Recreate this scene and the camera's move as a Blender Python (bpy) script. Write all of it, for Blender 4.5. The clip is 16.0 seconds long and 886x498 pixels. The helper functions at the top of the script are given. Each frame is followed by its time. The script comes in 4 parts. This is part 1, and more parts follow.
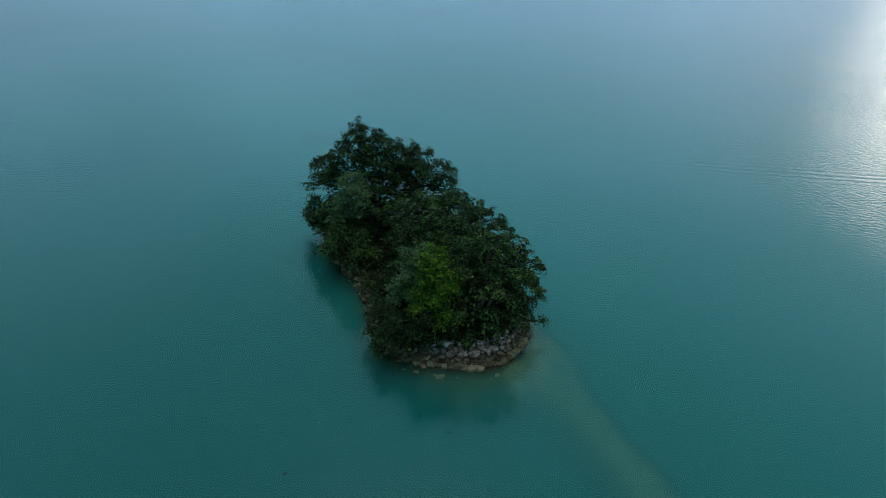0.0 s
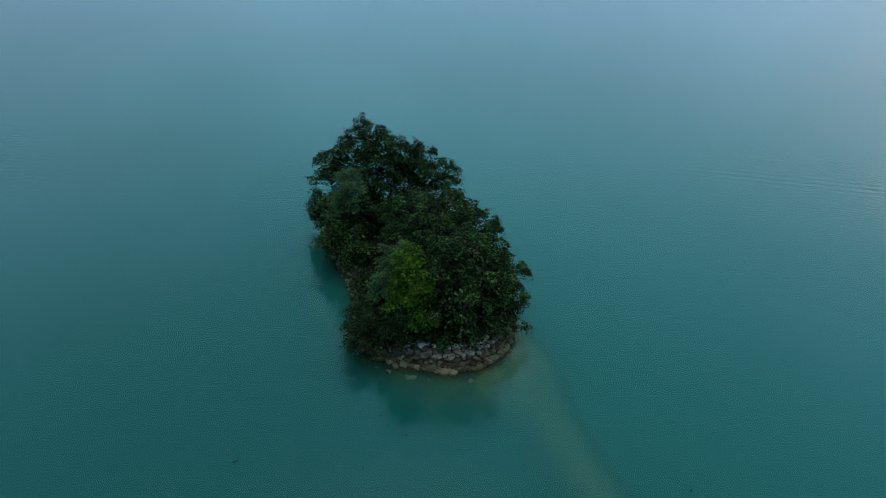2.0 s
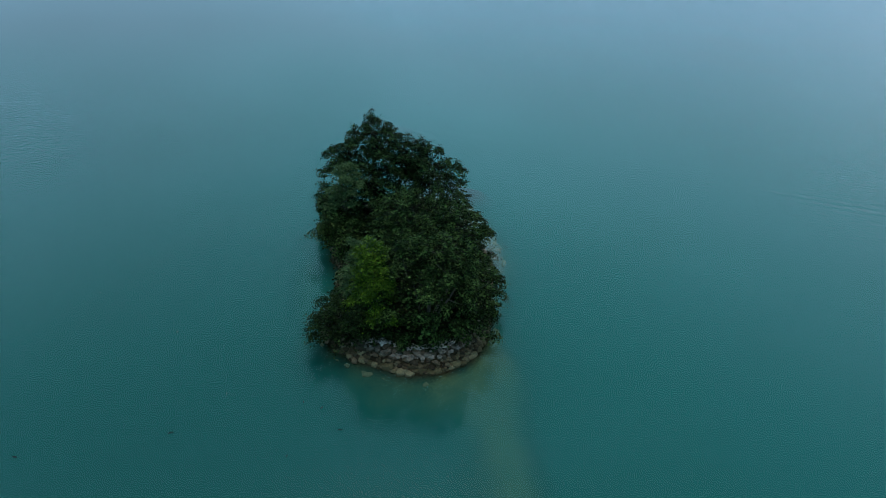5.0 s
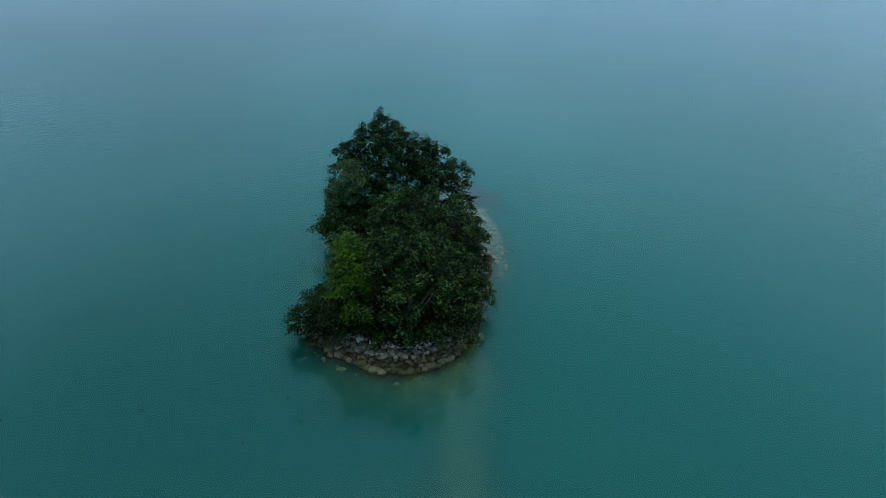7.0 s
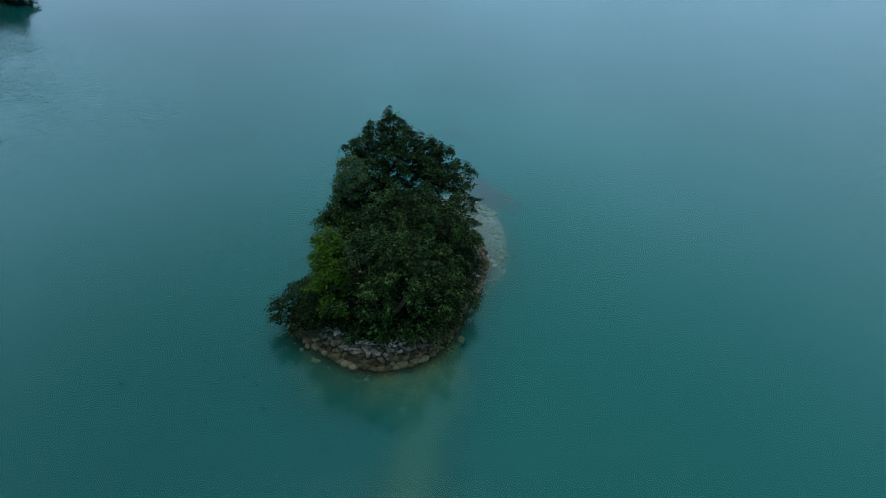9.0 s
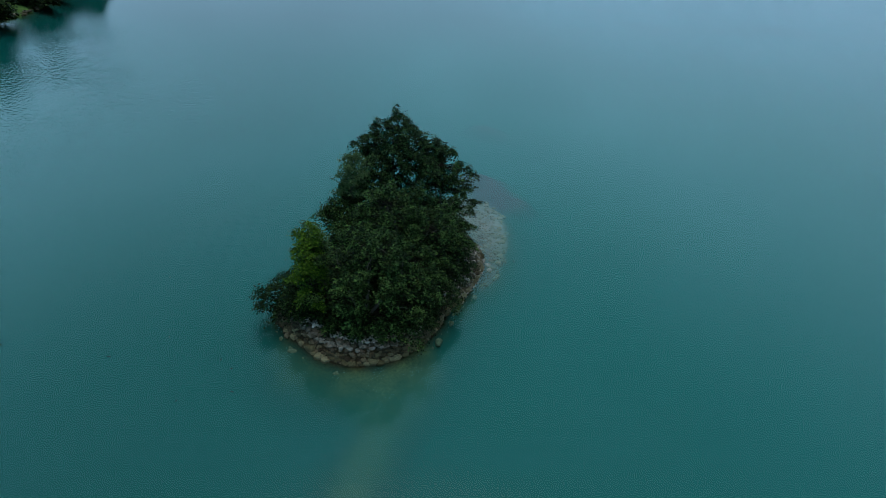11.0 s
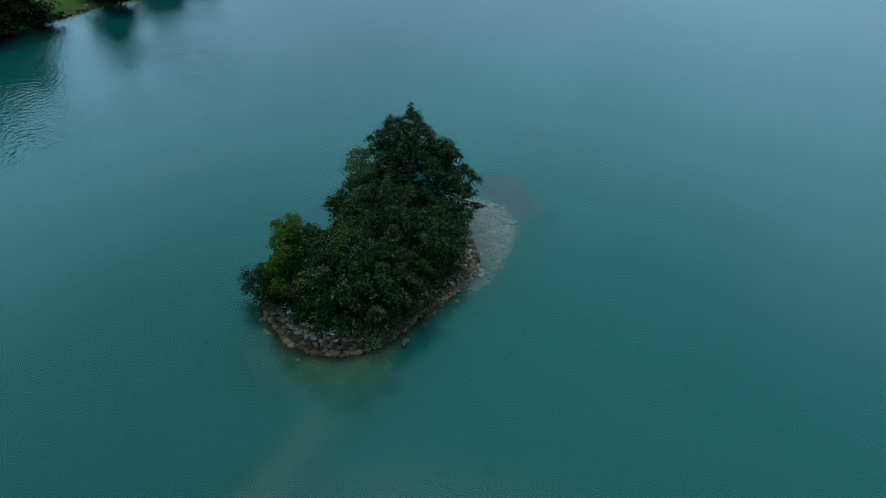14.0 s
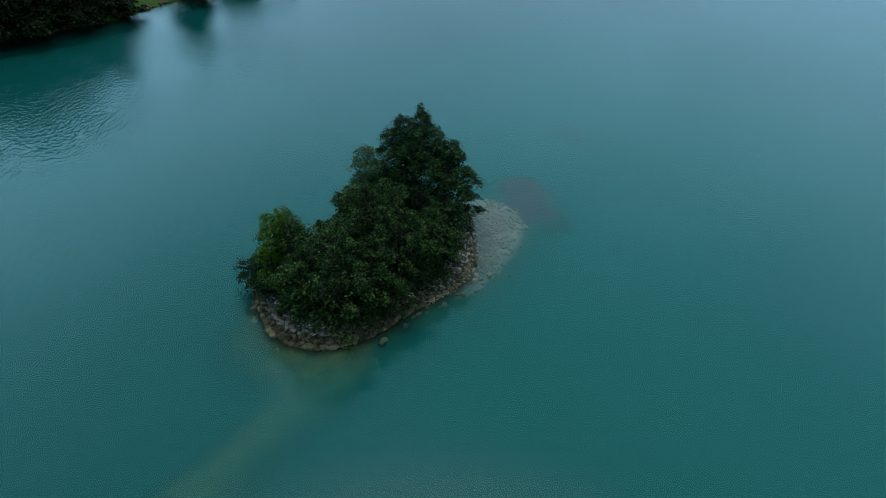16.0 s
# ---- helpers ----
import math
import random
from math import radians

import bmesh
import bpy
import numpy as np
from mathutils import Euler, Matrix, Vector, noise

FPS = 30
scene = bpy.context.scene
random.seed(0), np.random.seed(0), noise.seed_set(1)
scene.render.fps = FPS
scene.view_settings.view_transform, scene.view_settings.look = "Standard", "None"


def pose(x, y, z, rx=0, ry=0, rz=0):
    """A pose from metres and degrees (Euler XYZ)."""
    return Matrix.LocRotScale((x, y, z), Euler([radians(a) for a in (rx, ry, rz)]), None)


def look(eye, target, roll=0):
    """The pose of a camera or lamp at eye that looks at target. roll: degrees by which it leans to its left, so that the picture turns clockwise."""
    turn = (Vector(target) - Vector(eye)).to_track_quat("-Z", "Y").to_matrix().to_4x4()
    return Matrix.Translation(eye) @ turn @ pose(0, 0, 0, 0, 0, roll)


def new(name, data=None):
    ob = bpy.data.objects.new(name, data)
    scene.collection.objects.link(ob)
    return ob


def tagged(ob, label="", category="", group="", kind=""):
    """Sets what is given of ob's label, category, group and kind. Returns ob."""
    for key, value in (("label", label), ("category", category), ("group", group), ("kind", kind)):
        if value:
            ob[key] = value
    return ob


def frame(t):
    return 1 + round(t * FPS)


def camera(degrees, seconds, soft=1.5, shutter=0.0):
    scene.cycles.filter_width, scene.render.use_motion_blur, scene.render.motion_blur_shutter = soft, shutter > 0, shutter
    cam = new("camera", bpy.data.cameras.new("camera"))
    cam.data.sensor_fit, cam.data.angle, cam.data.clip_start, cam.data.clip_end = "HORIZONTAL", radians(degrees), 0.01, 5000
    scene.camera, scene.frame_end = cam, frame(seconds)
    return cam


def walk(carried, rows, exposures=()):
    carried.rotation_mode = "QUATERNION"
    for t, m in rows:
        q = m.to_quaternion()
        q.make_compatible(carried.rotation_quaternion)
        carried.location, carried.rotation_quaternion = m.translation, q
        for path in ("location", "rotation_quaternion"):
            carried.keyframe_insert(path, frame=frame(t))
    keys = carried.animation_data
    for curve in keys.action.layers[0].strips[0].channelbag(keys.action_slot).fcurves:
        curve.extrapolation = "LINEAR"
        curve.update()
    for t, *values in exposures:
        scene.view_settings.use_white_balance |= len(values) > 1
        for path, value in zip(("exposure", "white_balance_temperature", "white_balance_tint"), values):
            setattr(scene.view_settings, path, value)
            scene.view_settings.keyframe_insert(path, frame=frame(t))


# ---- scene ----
cam = camera(78.9, 16.0, soft=0.6)
PATH = [
    (0.0, (0.912, -2.184, 18.024), (0.952, 19.583, 5.726), 4.51),
    (0.5, (1.881, -1.961, 17.996), (1.196, 19.769, 5.653), 4.13),
    (1.0, (2.795, -1.782, 17.985), (1.475, 19.898, 5.607), 4.00),
    (1.5, (3.680, -1.618, 17.982), (1.769, 20.003, 5.576), 4.01),
    (2.0, (4.554, -1.446, 17.979), (2.067, 20.104, 5.552), 4.07),
    (2.5, (5.429, -1.253, 17.971), (2.357, 20.213, 5.530), 4.13),
    (3.0, (6.310, -1.029, 17.956), (2.635, 20.336, 5.505), 4.14),
    (3.5, (7.200, -0.771, 17.934), (2.899, 20.474, 5.478), 4.08),
    (4.0, (8.098, -0.476, 17.905), (3.148, 20.626, 5.446), 3.97),
    (4.5, (9.001, -0.147, 17.872), (3.384, 20.786, 5.412), 3.80),
    (5.0, (9.905, 0.213, 17.837), (3.610, 20.952, 5.377), 3.60),
    (5.5, (10.804, 0.599, 17.805), (3.829, 21.119, 5.344), 3.37),
    (6.0, (11.692, 1.008, 17.778), (4.044, 21.284, 5.314), 3.15),
    (6.5, (12.564, 1.434, 17.761), (4.258, 21.446, 5.290), 2.96),
    (7.0, (13.416, 1.874, 17.757), (4.474, 21.603, 5.274), 2.80),
    (7.5, (14.245, 2.325, 17.769), (4.695, 21.755, 5.269), 2.70),
    (8.0, (15.047, 2.785, 17.800), (4.920, 21.905, 5.275), 2.67),
    (8.5, (15.823, 3.255, 17.852), (5.149, 22.053, 5.293), 2.70),
    (9.0, (16.573, 3.736, 17.927), (5.384, 22.201, 5.324), 2.79),
    (9.5, (17.298, 4.230, 18.025), (5.621, 22.353, 5.367), 2.94),
    (10.0, (18.003, 4.743, 18.145), (5.860, 22.509, 5.421), 3.12),
    (10.5, (18.692, 5.279, 18.286), (6.100, 22.673, 5.485), 3.32),
    (11.0, (19.369, 5.844, 18.448), (6.338, 22.845, 5.556), 3.52),
    (11.5, (20.039, 6.447, 18.626), (6.574, 23.027, 5.634), 3.68),
    (12.0, (20.708, 7.094, 18.817), (6.805, 23.219, 5.714), 3.78),
    (12.5, (21.378, 7.790, 19.017), (7.032, 23.423, 5.795), 3.81),
    (13.0, (22.052, 8.542, 19.222), (7.255, 23.639, 5.875), 3.74),
    (13.5, (22.729, 9.353, 19.427), (7.473, 23.867, 5.951), 3.57),
    (14.0, (23.405, 10.222, 19.625), (7.686, 24.110, 6.022), 3.31),
    (14.5, (24.072, 11.146, 19.814), (7.893, 24.370, 6.089), 2.97),
    (15.0, (24.715, 12.118, 19.987), (8.088, 24.654, 6.153), 2.61),
    (15.5, (25.315, 13.122, 20.141), (8.264, 24.969, 6.216), 2.30),
    (16.0, (25.841, 14.137, 20.272), (8.404, 25.330, 6.283), 2.14),
]
walk(cam, [(t, look(eye, target, roll)) for t, eye, target, roll in PATH], exposures=[(0, 0.0), (16, 0.0)])


# ---------------------------------------------------------------- light
SUN_AZ, SUN_EL = 47.0, 7.0          # degrees clockwise from +y, above the horizon
world = bpy.data.worlds.new("overcast_sky")
scene.world = world
world.use_nodes = True


def nodes_of(tree):
    tree.nodes.clear()

    def add(kind, inputs=None, **settings):
        n = tree.nodes.new(kind)
        for k, v in settings.items():
            setattr(n, k, v)
        for k, v in (inputs or {}).items():
            if isinstance(v, bpy.types.NodeSocket):
                tree.links.new(v, n.inputs[k])
            else:
                n.inputs[k].default_value = v
        return n
    return add


def build_world():
    add = nodes_of(world.node_tree)
    sky = add("ShaderNodeTexSky", sky_type="NISHITA", sun_disc=False, sun_elevation=radians(SUN_EL),
              sun_rotation=radians(SUN_AZ), air_density=1.0, dust_density=4.0)
    co = add("ShaderNodeTexCoord")
    sep = add("ShaderNodeSeparateXYZ", {0: co.outputs["Generated"]})
    # cloud deck: blue-grey low down; zenith raised, outside the reflections, to light the trees
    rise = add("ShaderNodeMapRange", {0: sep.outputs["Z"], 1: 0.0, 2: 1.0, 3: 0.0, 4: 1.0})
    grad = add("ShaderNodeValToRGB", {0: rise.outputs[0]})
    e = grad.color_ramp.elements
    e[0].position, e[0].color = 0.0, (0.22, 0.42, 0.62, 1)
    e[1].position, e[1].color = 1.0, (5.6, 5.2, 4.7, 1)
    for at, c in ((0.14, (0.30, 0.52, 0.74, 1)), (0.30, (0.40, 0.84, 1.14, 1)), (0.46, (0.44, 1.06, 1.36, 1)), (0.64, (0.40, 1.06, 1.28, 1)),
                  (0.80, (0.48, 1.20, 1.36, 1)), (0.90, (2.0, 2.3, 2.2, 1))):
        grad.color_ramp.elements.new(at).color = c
    stretch = add("ShaderNodeMapping", {0: co.outputs["Generated"], 3: (1.0, 1.0, 1.6)})
    patch = add("ShaderNodeTexNoise", {"Vector": stretch.outputs[0], "Scale": 2.2, "Detail": 2.0, "Roughness": 0.45})
    lift = add("ShaderNodeMapRange", {0: patch.outputs["Fac"], 1: 0.3, 2: 0.7, 3: 0.90, 4: 1.10})
    # the deck is brighter towards the west, slightly so towards the north
    lean = add("ShaderNodeVectorMath", {0: co.outputs["Generated"], 1: (-0.91, -0.42, 0.0)}, operation="DOT_PRODUCT")
    west = add("ShaderNodeMapRange", {0: lean.outputs["Value"], 1: 0.6, 2: 1.0, 3: 1.0, 4: 1.55}, interpolation_type="SMOOTHSTEP")
    lean = add("ShaderNodeVectorMath", {0: co.outputs["Generated"], 1: (0.26, 0.97, 0.0)}, operation="DOT_PRODUCT")
    north = add("ShaderNodeMapRange", {0: lean.outputs["Value"], 1: 0.3, 2: 1.0, 3: 1.0, 4: 1.06}, interpolation_type="SMOOTHSTEP")
    lift = add("ShaderNodeMath", {0: lift.outputs[0], 1: west.outputs[0]}, operation="MULTIPLY")
    lift = add("ShaderNodeMath", {0: lift.outputs[0], 1: north.outputs[0]}, operation="MULTIPLY")
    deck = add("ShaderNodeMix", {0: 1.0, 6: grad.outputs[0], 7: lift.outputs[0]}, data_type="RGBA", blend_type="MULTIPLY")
    # the sun behind thin cloud
    a, el = radians(SUN_AZ), radians(SUN_EL)
    to_sun = (math.sin(a) * math.cos(el), math.cos(a) * math.cos(el), math.sin(el))
    near = add("ShaderNodeVectorMath", {0: co.outputs["Generated"], 1: to_sun}, operation="DOT_PRODUCT")
    veil = add("ShaderNodeMapRange", {0: near.outputs["Value"], 1: 0.958, 2: 1.0, 3: 0.0, 4: 1.0}, interpolation_type="SMOOTHERSTEP")
    bg_sky = add("ShaderNodeBackground", {0: sky.outputs[0], 1: 0.008})
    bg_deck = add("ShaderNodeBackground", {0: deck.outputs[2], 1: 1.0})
    glow = add("ShaderNodeMath", {0: veil.outputs[0], 1: 1.25}, operation="MULTIPLY")
    bg_veil = add("ShaderNodeBackground", {0: (1.0, 0.97, 0.88, 1), 1: glow.outputs[0]})
    both = add("ShaderNodeAddShader", {0: bg_sky.outputs[0], 1: bg_deck.outputs[0]})
    both = add("ShaderNodeAddShader", {0: both.outputs[0], 1: bg_veil.outputs[0]})
    add("ShaderNodeOutputWorld", {0: both.outputs[0]})


build_world()
sun_data = bpy.data.lights.new("sun", "SUN")
sun_data.energy, sun_data.angle, sun_data.color = 0.055, radians(20), (1.0, 0.93, 0.80)
sun = new("sun", sun_data)
_a, _e = radians(SUN_AZ), radians(SUN_EL)
sun.matrix_world = look((200 * math.sin(_a) * math.cos(_e), 200 * math.cos(_a) * math.cos(_e), 200 * math.sin(_e)), (0, 0, 0))


# ---------------------------------------------------------------- materials
def material(name):
    m = bpy.data.materials.new(name)
    m.use_nodes = True
    return m, nodes_of(m.node_tree)


MURK = (0.0048, 0.106, 0.108, 1)      # silty water's scatter as a colour for the floor, raised to offset SWALLOW
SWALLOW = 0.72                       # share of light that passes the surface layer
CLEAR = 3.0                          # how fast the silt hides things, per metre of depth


def murk_tone(add):
    """The water's own colour, painted on what lies below it, drifting slightly over tens of metres."""
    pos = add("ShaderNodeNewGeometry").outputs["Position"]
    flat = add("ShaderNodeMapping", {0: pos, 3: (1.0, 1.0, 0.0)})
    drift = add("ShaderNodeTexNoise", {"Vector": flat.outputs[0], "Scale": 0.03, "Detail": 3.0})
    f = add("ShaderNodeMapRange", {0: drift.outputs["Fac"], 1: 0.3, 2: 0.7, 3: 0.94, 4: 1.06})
    # the tone is brighter towards the north-east, darker towards the south-west
    slant = add("ShaderNodeVectorMath", {0: pos, 1: (0.7, 0.7, 0.0)}, operation="DOT_PRODUCT")
    ne_gain = add("ShaderNodeMapRange", {0: slant.outputs["Value"], 1: -2.0, 2: 30.0, 3: 0.88, 4: 1.15}, interpolation_type="SMOOTHSTEP")
    f = add("ShaderNodeMath", {0: f.outputs[0], 1: ne_gain.outputs[0]}, operation="MULTIPLY")
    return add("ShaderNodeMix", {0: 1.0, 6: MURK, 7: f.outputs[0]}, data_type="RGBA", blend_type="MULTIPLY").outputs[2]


def water_hazed(add, colour):
    """Colour of a surface that may lie under the silty water, with the water's haze painted in by depth."""
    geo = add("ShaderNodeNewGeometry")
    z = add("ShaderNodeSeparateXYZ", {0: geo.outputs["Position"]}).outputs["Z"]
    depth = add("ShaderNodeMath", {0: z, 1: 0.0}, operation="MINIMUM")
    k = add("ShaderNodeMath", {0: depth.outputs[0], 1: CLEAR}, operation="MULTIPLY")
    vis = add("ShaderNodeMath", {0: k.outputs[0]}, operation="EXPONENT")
    # below water the colour is raised to offset light lost at the surface
    regain = add("ShaderNodeMapRange", {0: z, 1: 0.0, 2: -0.03, 3: 1.0, 4: 1.9})
    colour = add("ShaderNodeMix", {0: 1.0, 6: colour, 7: regain.outputs[0]}, data_type="RGBA", blend_type="MULTIPLY").outputs[2]
    return add("ShaderNodeMix", {0: vis.outputs[0], 6: murk_tone(add), 7: colour}, data_type="RGBA").outputs[2], vis.outputs[0]


def water_material():
    m, add = material("lake_water")
    co = add("ShaderNodeNewGeometry").outputs["Position"]
    turned = add("ShaderNodeMapping", {0: co, 2: (0, 0, radians(-28)), 3: (0.62, 1.25, 1.0)})
    fine = add("ShaderNodeTexNoise", {"Vector": turned.outputs[0], "Scale": 6.0, "Detail": 1.0, "Roughness": 0.4, "Distortion": 0.3})
    swell = add("ShaderNodeTexNoise", {"Vector": turned.outputs[0], "Scale": 2.3, "Detail": 1.0, "Roughness": 0.45, "Distortion": 0.5})
    wide = add("ShaderNodeTexNoise", {"Vector": co, "Scale": 0.05, "Detail": 2.0})
    xyz = add("ShaderNodeSeparateXYZ", {0: co})
    # open water away from the island is ruffled, the lee of the island is calm
    diag = add("ShaderNodeMath", {0: xyz.outputs["X"], 1: xyz.outputs["Y"]}, operation="ADD")
    east = add("ShaderNodeMapRange", {0: diag.outputs[0], 1: 58.0, 2: 90.0, 3: 0.0, 4: 0.75})
    west = add("ShaderNodeMapRange", {0: xyz.outputs["X"], 1: -7.0, 2: -32.0, 3: 0.0, 4: 1.0})
    north = add("ShaderNodeMapRange", {0: xyz.outputs["Y"], 1: 62.0, 2: 38.0, 3: 0.0, 4: 1.0})
    west = add("ShaderNodeMath", {0: west.outputs[0], 1: north.outputs[0]}, operation="MULTIPLY")
    open_water = add("ShaderNodeMath", {0: east.outputs[0], 1: west.outputs[0]}, operation="ADD")
    patchy = add("ShaderNodeMapRange", {0: wide.outputs["Fac"], 1: 0.35, 2: 0.60, 3: 0.45, 4: 1.0})
    ruffle = add("ShaderNodeMath", {0: open_water.outputs[0], 1: patchy.outputs[0]}, operation="MULTIPLY")
    away = add("ShaderNodeVectorMath", {0: co, 1: (0.5, 23.0, 0.0)}, operation="DISTANCE")
    lee = add("ShaderNodeMapRange", {0: away.outputs["Value"], 1: 11.0, 2: 14.0, 3: 0.6, 4: 0.0})
    base = add("ShaderNodeBump", {"Strength": lee.outputs[0], "Distance": 0.016, "Height": fine.outputs["Fac"]})
    bump = add("ShaderNodeBump", {"Strength": ruffle.outputs[0], "Distance": 0.10, "Height": swell.outputs["Fac"], "Normal": base.outputs[0]})
    # a fading boat wake on the open side: a few parallel crests
    rel = add("ShaderNodeVectorMath", {0: co, 1: (13.0, 50.8, 0.0)}, operation="SUBTRACT")
    across = add("ShaderNodeVectorMath", {0: rel.outputs[0], 1: (-0.02, 1.0, 0.0)}, operation="DOT_PRODUCT")
    along = add("ShaderNodeVectorMath", {0: rel.outputs[0], 1: (1.0, 0.02, 0.0)}, operation="DOT_PRODUCT")
    phase = add("ShaderNodeMath", {0: across.outputs["Value"], 1: 5.2}, operation="MULTIPLY")
    crest = add("ShaderNodeMath", {0: phase.outputs[0]}, operation="SINE")
    dist = add("ShaderNodeMath", {0: across.outputs["Value"]}, operation="ABSOLUTE")
    band = add("ShaderNodeMapRange", {0: dist.outputs[0], 1: 3.4, 2: 0.4, 3: 0.0, 4: 1.0})
    run = add("ShaderNodeMapRange", {0: along.outputs["Value"], 1: -4.0, 2: 14.0, 3: 0.0, 4: 1.0})
    wake = add("ShaderNodeMath", {0: band.outputs[0], 1: run.outputs[0]}, operation="MULTIPLY")
    wake = add("ShaderNodeMath", {0: wake.outputs[0], 1: crest.outputs[0]}, operation="MULTIPLY")
    bump = add("ShaderNodeBump", {"Strength": 0.8, "Distance": 0.015, "Height": wake.outputs[0], "Normal": bump.outputs[0]})
    gloss = add("ShaderNodeBsdfGlossy", {"Color": (1, 1, 1, 1), "Roughness": 0.03, "Normal": bump.outputs[0]})
    clear = add("ShaderNodeBsdfTransparent", {"Color": (SWALLOW * 0.98, SWALLOW, SWALLOW, 1)})
    fres = add("ShaderNodeFresnel", {"IOR": 1.33, "Normal": bump.outputs[0]})
    mix = add("ShaderNodeMixShader", {0: fres.outputs[0], 1: clear.outputs[0], 2: gloss.outputs[0]})
    add("ShaderNodeOutputMaterial", {0: mix.outputs[0]})
    return m


def ground_material():
    """Island soil, gravel shelf and lake floor with the water's haze painted in; the albedo of the bottom comes with
    the mesh.
    """
    m, add = material("island_ground")
    bed = add("ShaderNodeVertexColor", layer_name="bed")
    geo = add("ShaderNodeNewGeometry").outputs["Position"]
    grain = add("ShaderNodeTexNoise", {"Vector": geo, "Scale": 9.0, "Detail": 5.0, "Roughness": 0.65})
    pebble = add("ShaderNodeTexVoronoi", {"Vector": geo, "Scale": 5.0, "Randomness": 1.0})
    stains = add("ShaderNodeTexNoise", {"Vector": geo, "Scale": 0.9, "Detail": 3.0})
    a = add("ShaderNodeMapRange", {0: grain.outputs["Fac"], 1: 0.3, 2: 0.7, 3: 0.6, 4: 1.35})
    b = add("ShaderNodeMapRange", {0: stains.outputs["Fac"], 1: 0.3, 2: 0.7, 3: 0.75, 4: 1.2})
    ab = add("ShaderNodeMath", {0: a.outputs[0], 1: b.outputs[0]}, operation="MULTIPLY")
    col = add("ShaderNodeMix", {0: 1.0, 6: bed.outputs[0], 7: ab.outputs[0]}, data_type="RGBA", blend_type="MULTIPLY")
    tone, clarity = water_hazed(add, col.outputs[2])
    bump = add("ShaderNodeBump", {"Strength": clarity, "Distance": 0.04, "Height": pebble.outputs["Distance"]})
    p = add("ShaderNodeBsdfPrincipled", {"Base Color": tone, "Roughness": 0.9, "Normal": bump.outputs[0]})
    p.inputs["Specular IOR Level"].default_value = 0.0
    add("ShaderNodeOutputMaterial", {0: p.outputs[0]})
    return m


def lakebed_material():
    m, add = material("lake_murk")
    # the floor carries the haze of the water above it as its colour
    p = add("ShaderNodeBsdfDiffuse", {"Color": murk_tone(add)})
    add("ShaderNodeOutputMaterial", {0: p.outputs[0]})
    return m


def stone_material(name, dry_tones, damp_tones):
    """Limestone: pale and dry on top, brown and damp in the splash zone, algae-green and painted with the water's haze
    below.
    """
    m, add = material(name)
    geo = add("ShaderNodeNewGeometry")
    pos = geo.outputs["Position"]
    rnd = add("ShaderNodeObjectInfo").outputs["Random"]
    isl = geo.outputs["Random Per Island"]
    tone = add("ShaderNodeMath", {0: rnd, 1: isl}, operation="ADD")
    tone = add("ShaderNodeMath", {0: tone.outputs[0], 1: 1.0}, operation="WRAP")
    tone.inputs[2].default_value = 0.0
    ramp = add("ShaderNodeValToRGB", {0: tone.outputs[0]})
    e = ramp.color_ramp.elements
    e[0].color, e[1].color = dry_tones[0], dry_tones[2]
    mid = ramp.color_ramp.elements.new(0.5)
    mid.color = dry_tones[1]
    damp = add("ShaderNodeValToRGB", {0: tone.outputs[0]})
    e = damp.color_ramp.elements
    e[0].color, e[1].color = damp_tones[0], damp_tones[2]
    mid = damp.color_ramp.elements.new(0.5)
    mid.color = damp_tones[1]
    grain = add("ShaderNodeTexNoise", {"Vector": pos, "Scale": 14.0, "Detail": 5.0, "Roughness": 0.7})
    lich = add("ShaderNodeTexNoise", {"Vector": pos, "Scale": 3.0, "Detail": 3.0})
    z = add("ShaderNodeSeparateXYZ", {0: pos}).outputs["Z"]
    wob = add("ShaderNodeMath", {0: lich.outputs["Fac"], 1: 0.35}, operation="MULTIPLY")
    zz = add("ShaderNodeMath", {0: z, 1: wob.outputs[0]}, operation="SUBTRACT")
    dry = add("ShaderNodeMapRange", {0: zz.outputs[0], 1: 0.18, 2: 0.36, 3: 0.0, 4: 1.0})
    c = add("ShaderNodeMix", {0: dry.outputs[0], 6: damp.outputs[0], 7: ramp.outputs[0]}, data_type="RGBA")
    sub = add("ShaderNodeMapRange", {0: z, 1: -0.02, 2: -0.16, 3: 0.0, 4: 0.55})
    c = add("ShaderNodeMix", {0: sub.outputs[0], 6: c.outputs[2], 7: (0.13, 0.145, 0.08, 1)}, data_type="RGBA")
    g = add("ShaderNodeMapRange", {0: grain.outputs["Fac"], 1: 0.3, 2: 0.7, 3: 0.55, 4: 1.3})
    c = add("ShaderNodeMix", {0: 1.0, 6: c.outputs[2], 7: g.outputs[0]}, data_type="RGBA", blend_type="MULTIPLY")
    bump = add("ShaderNodeBump", {"Strength": 0.7, "Distance": 0.03, "Height": grain.outputs["Fac"]})
    p = add("ShaderNodeBsdfPrincipled", {"Base Color": water_hazed(add, c.outputs[2])[0], "Roughness": 0.85, "Normal": bump.outputs[0]})
    p.inputs["Specular IOR Level"].default_value = 0.1
    add("ShaderNodeOutputMaterial", {0: p.outputs[0]})
    return m


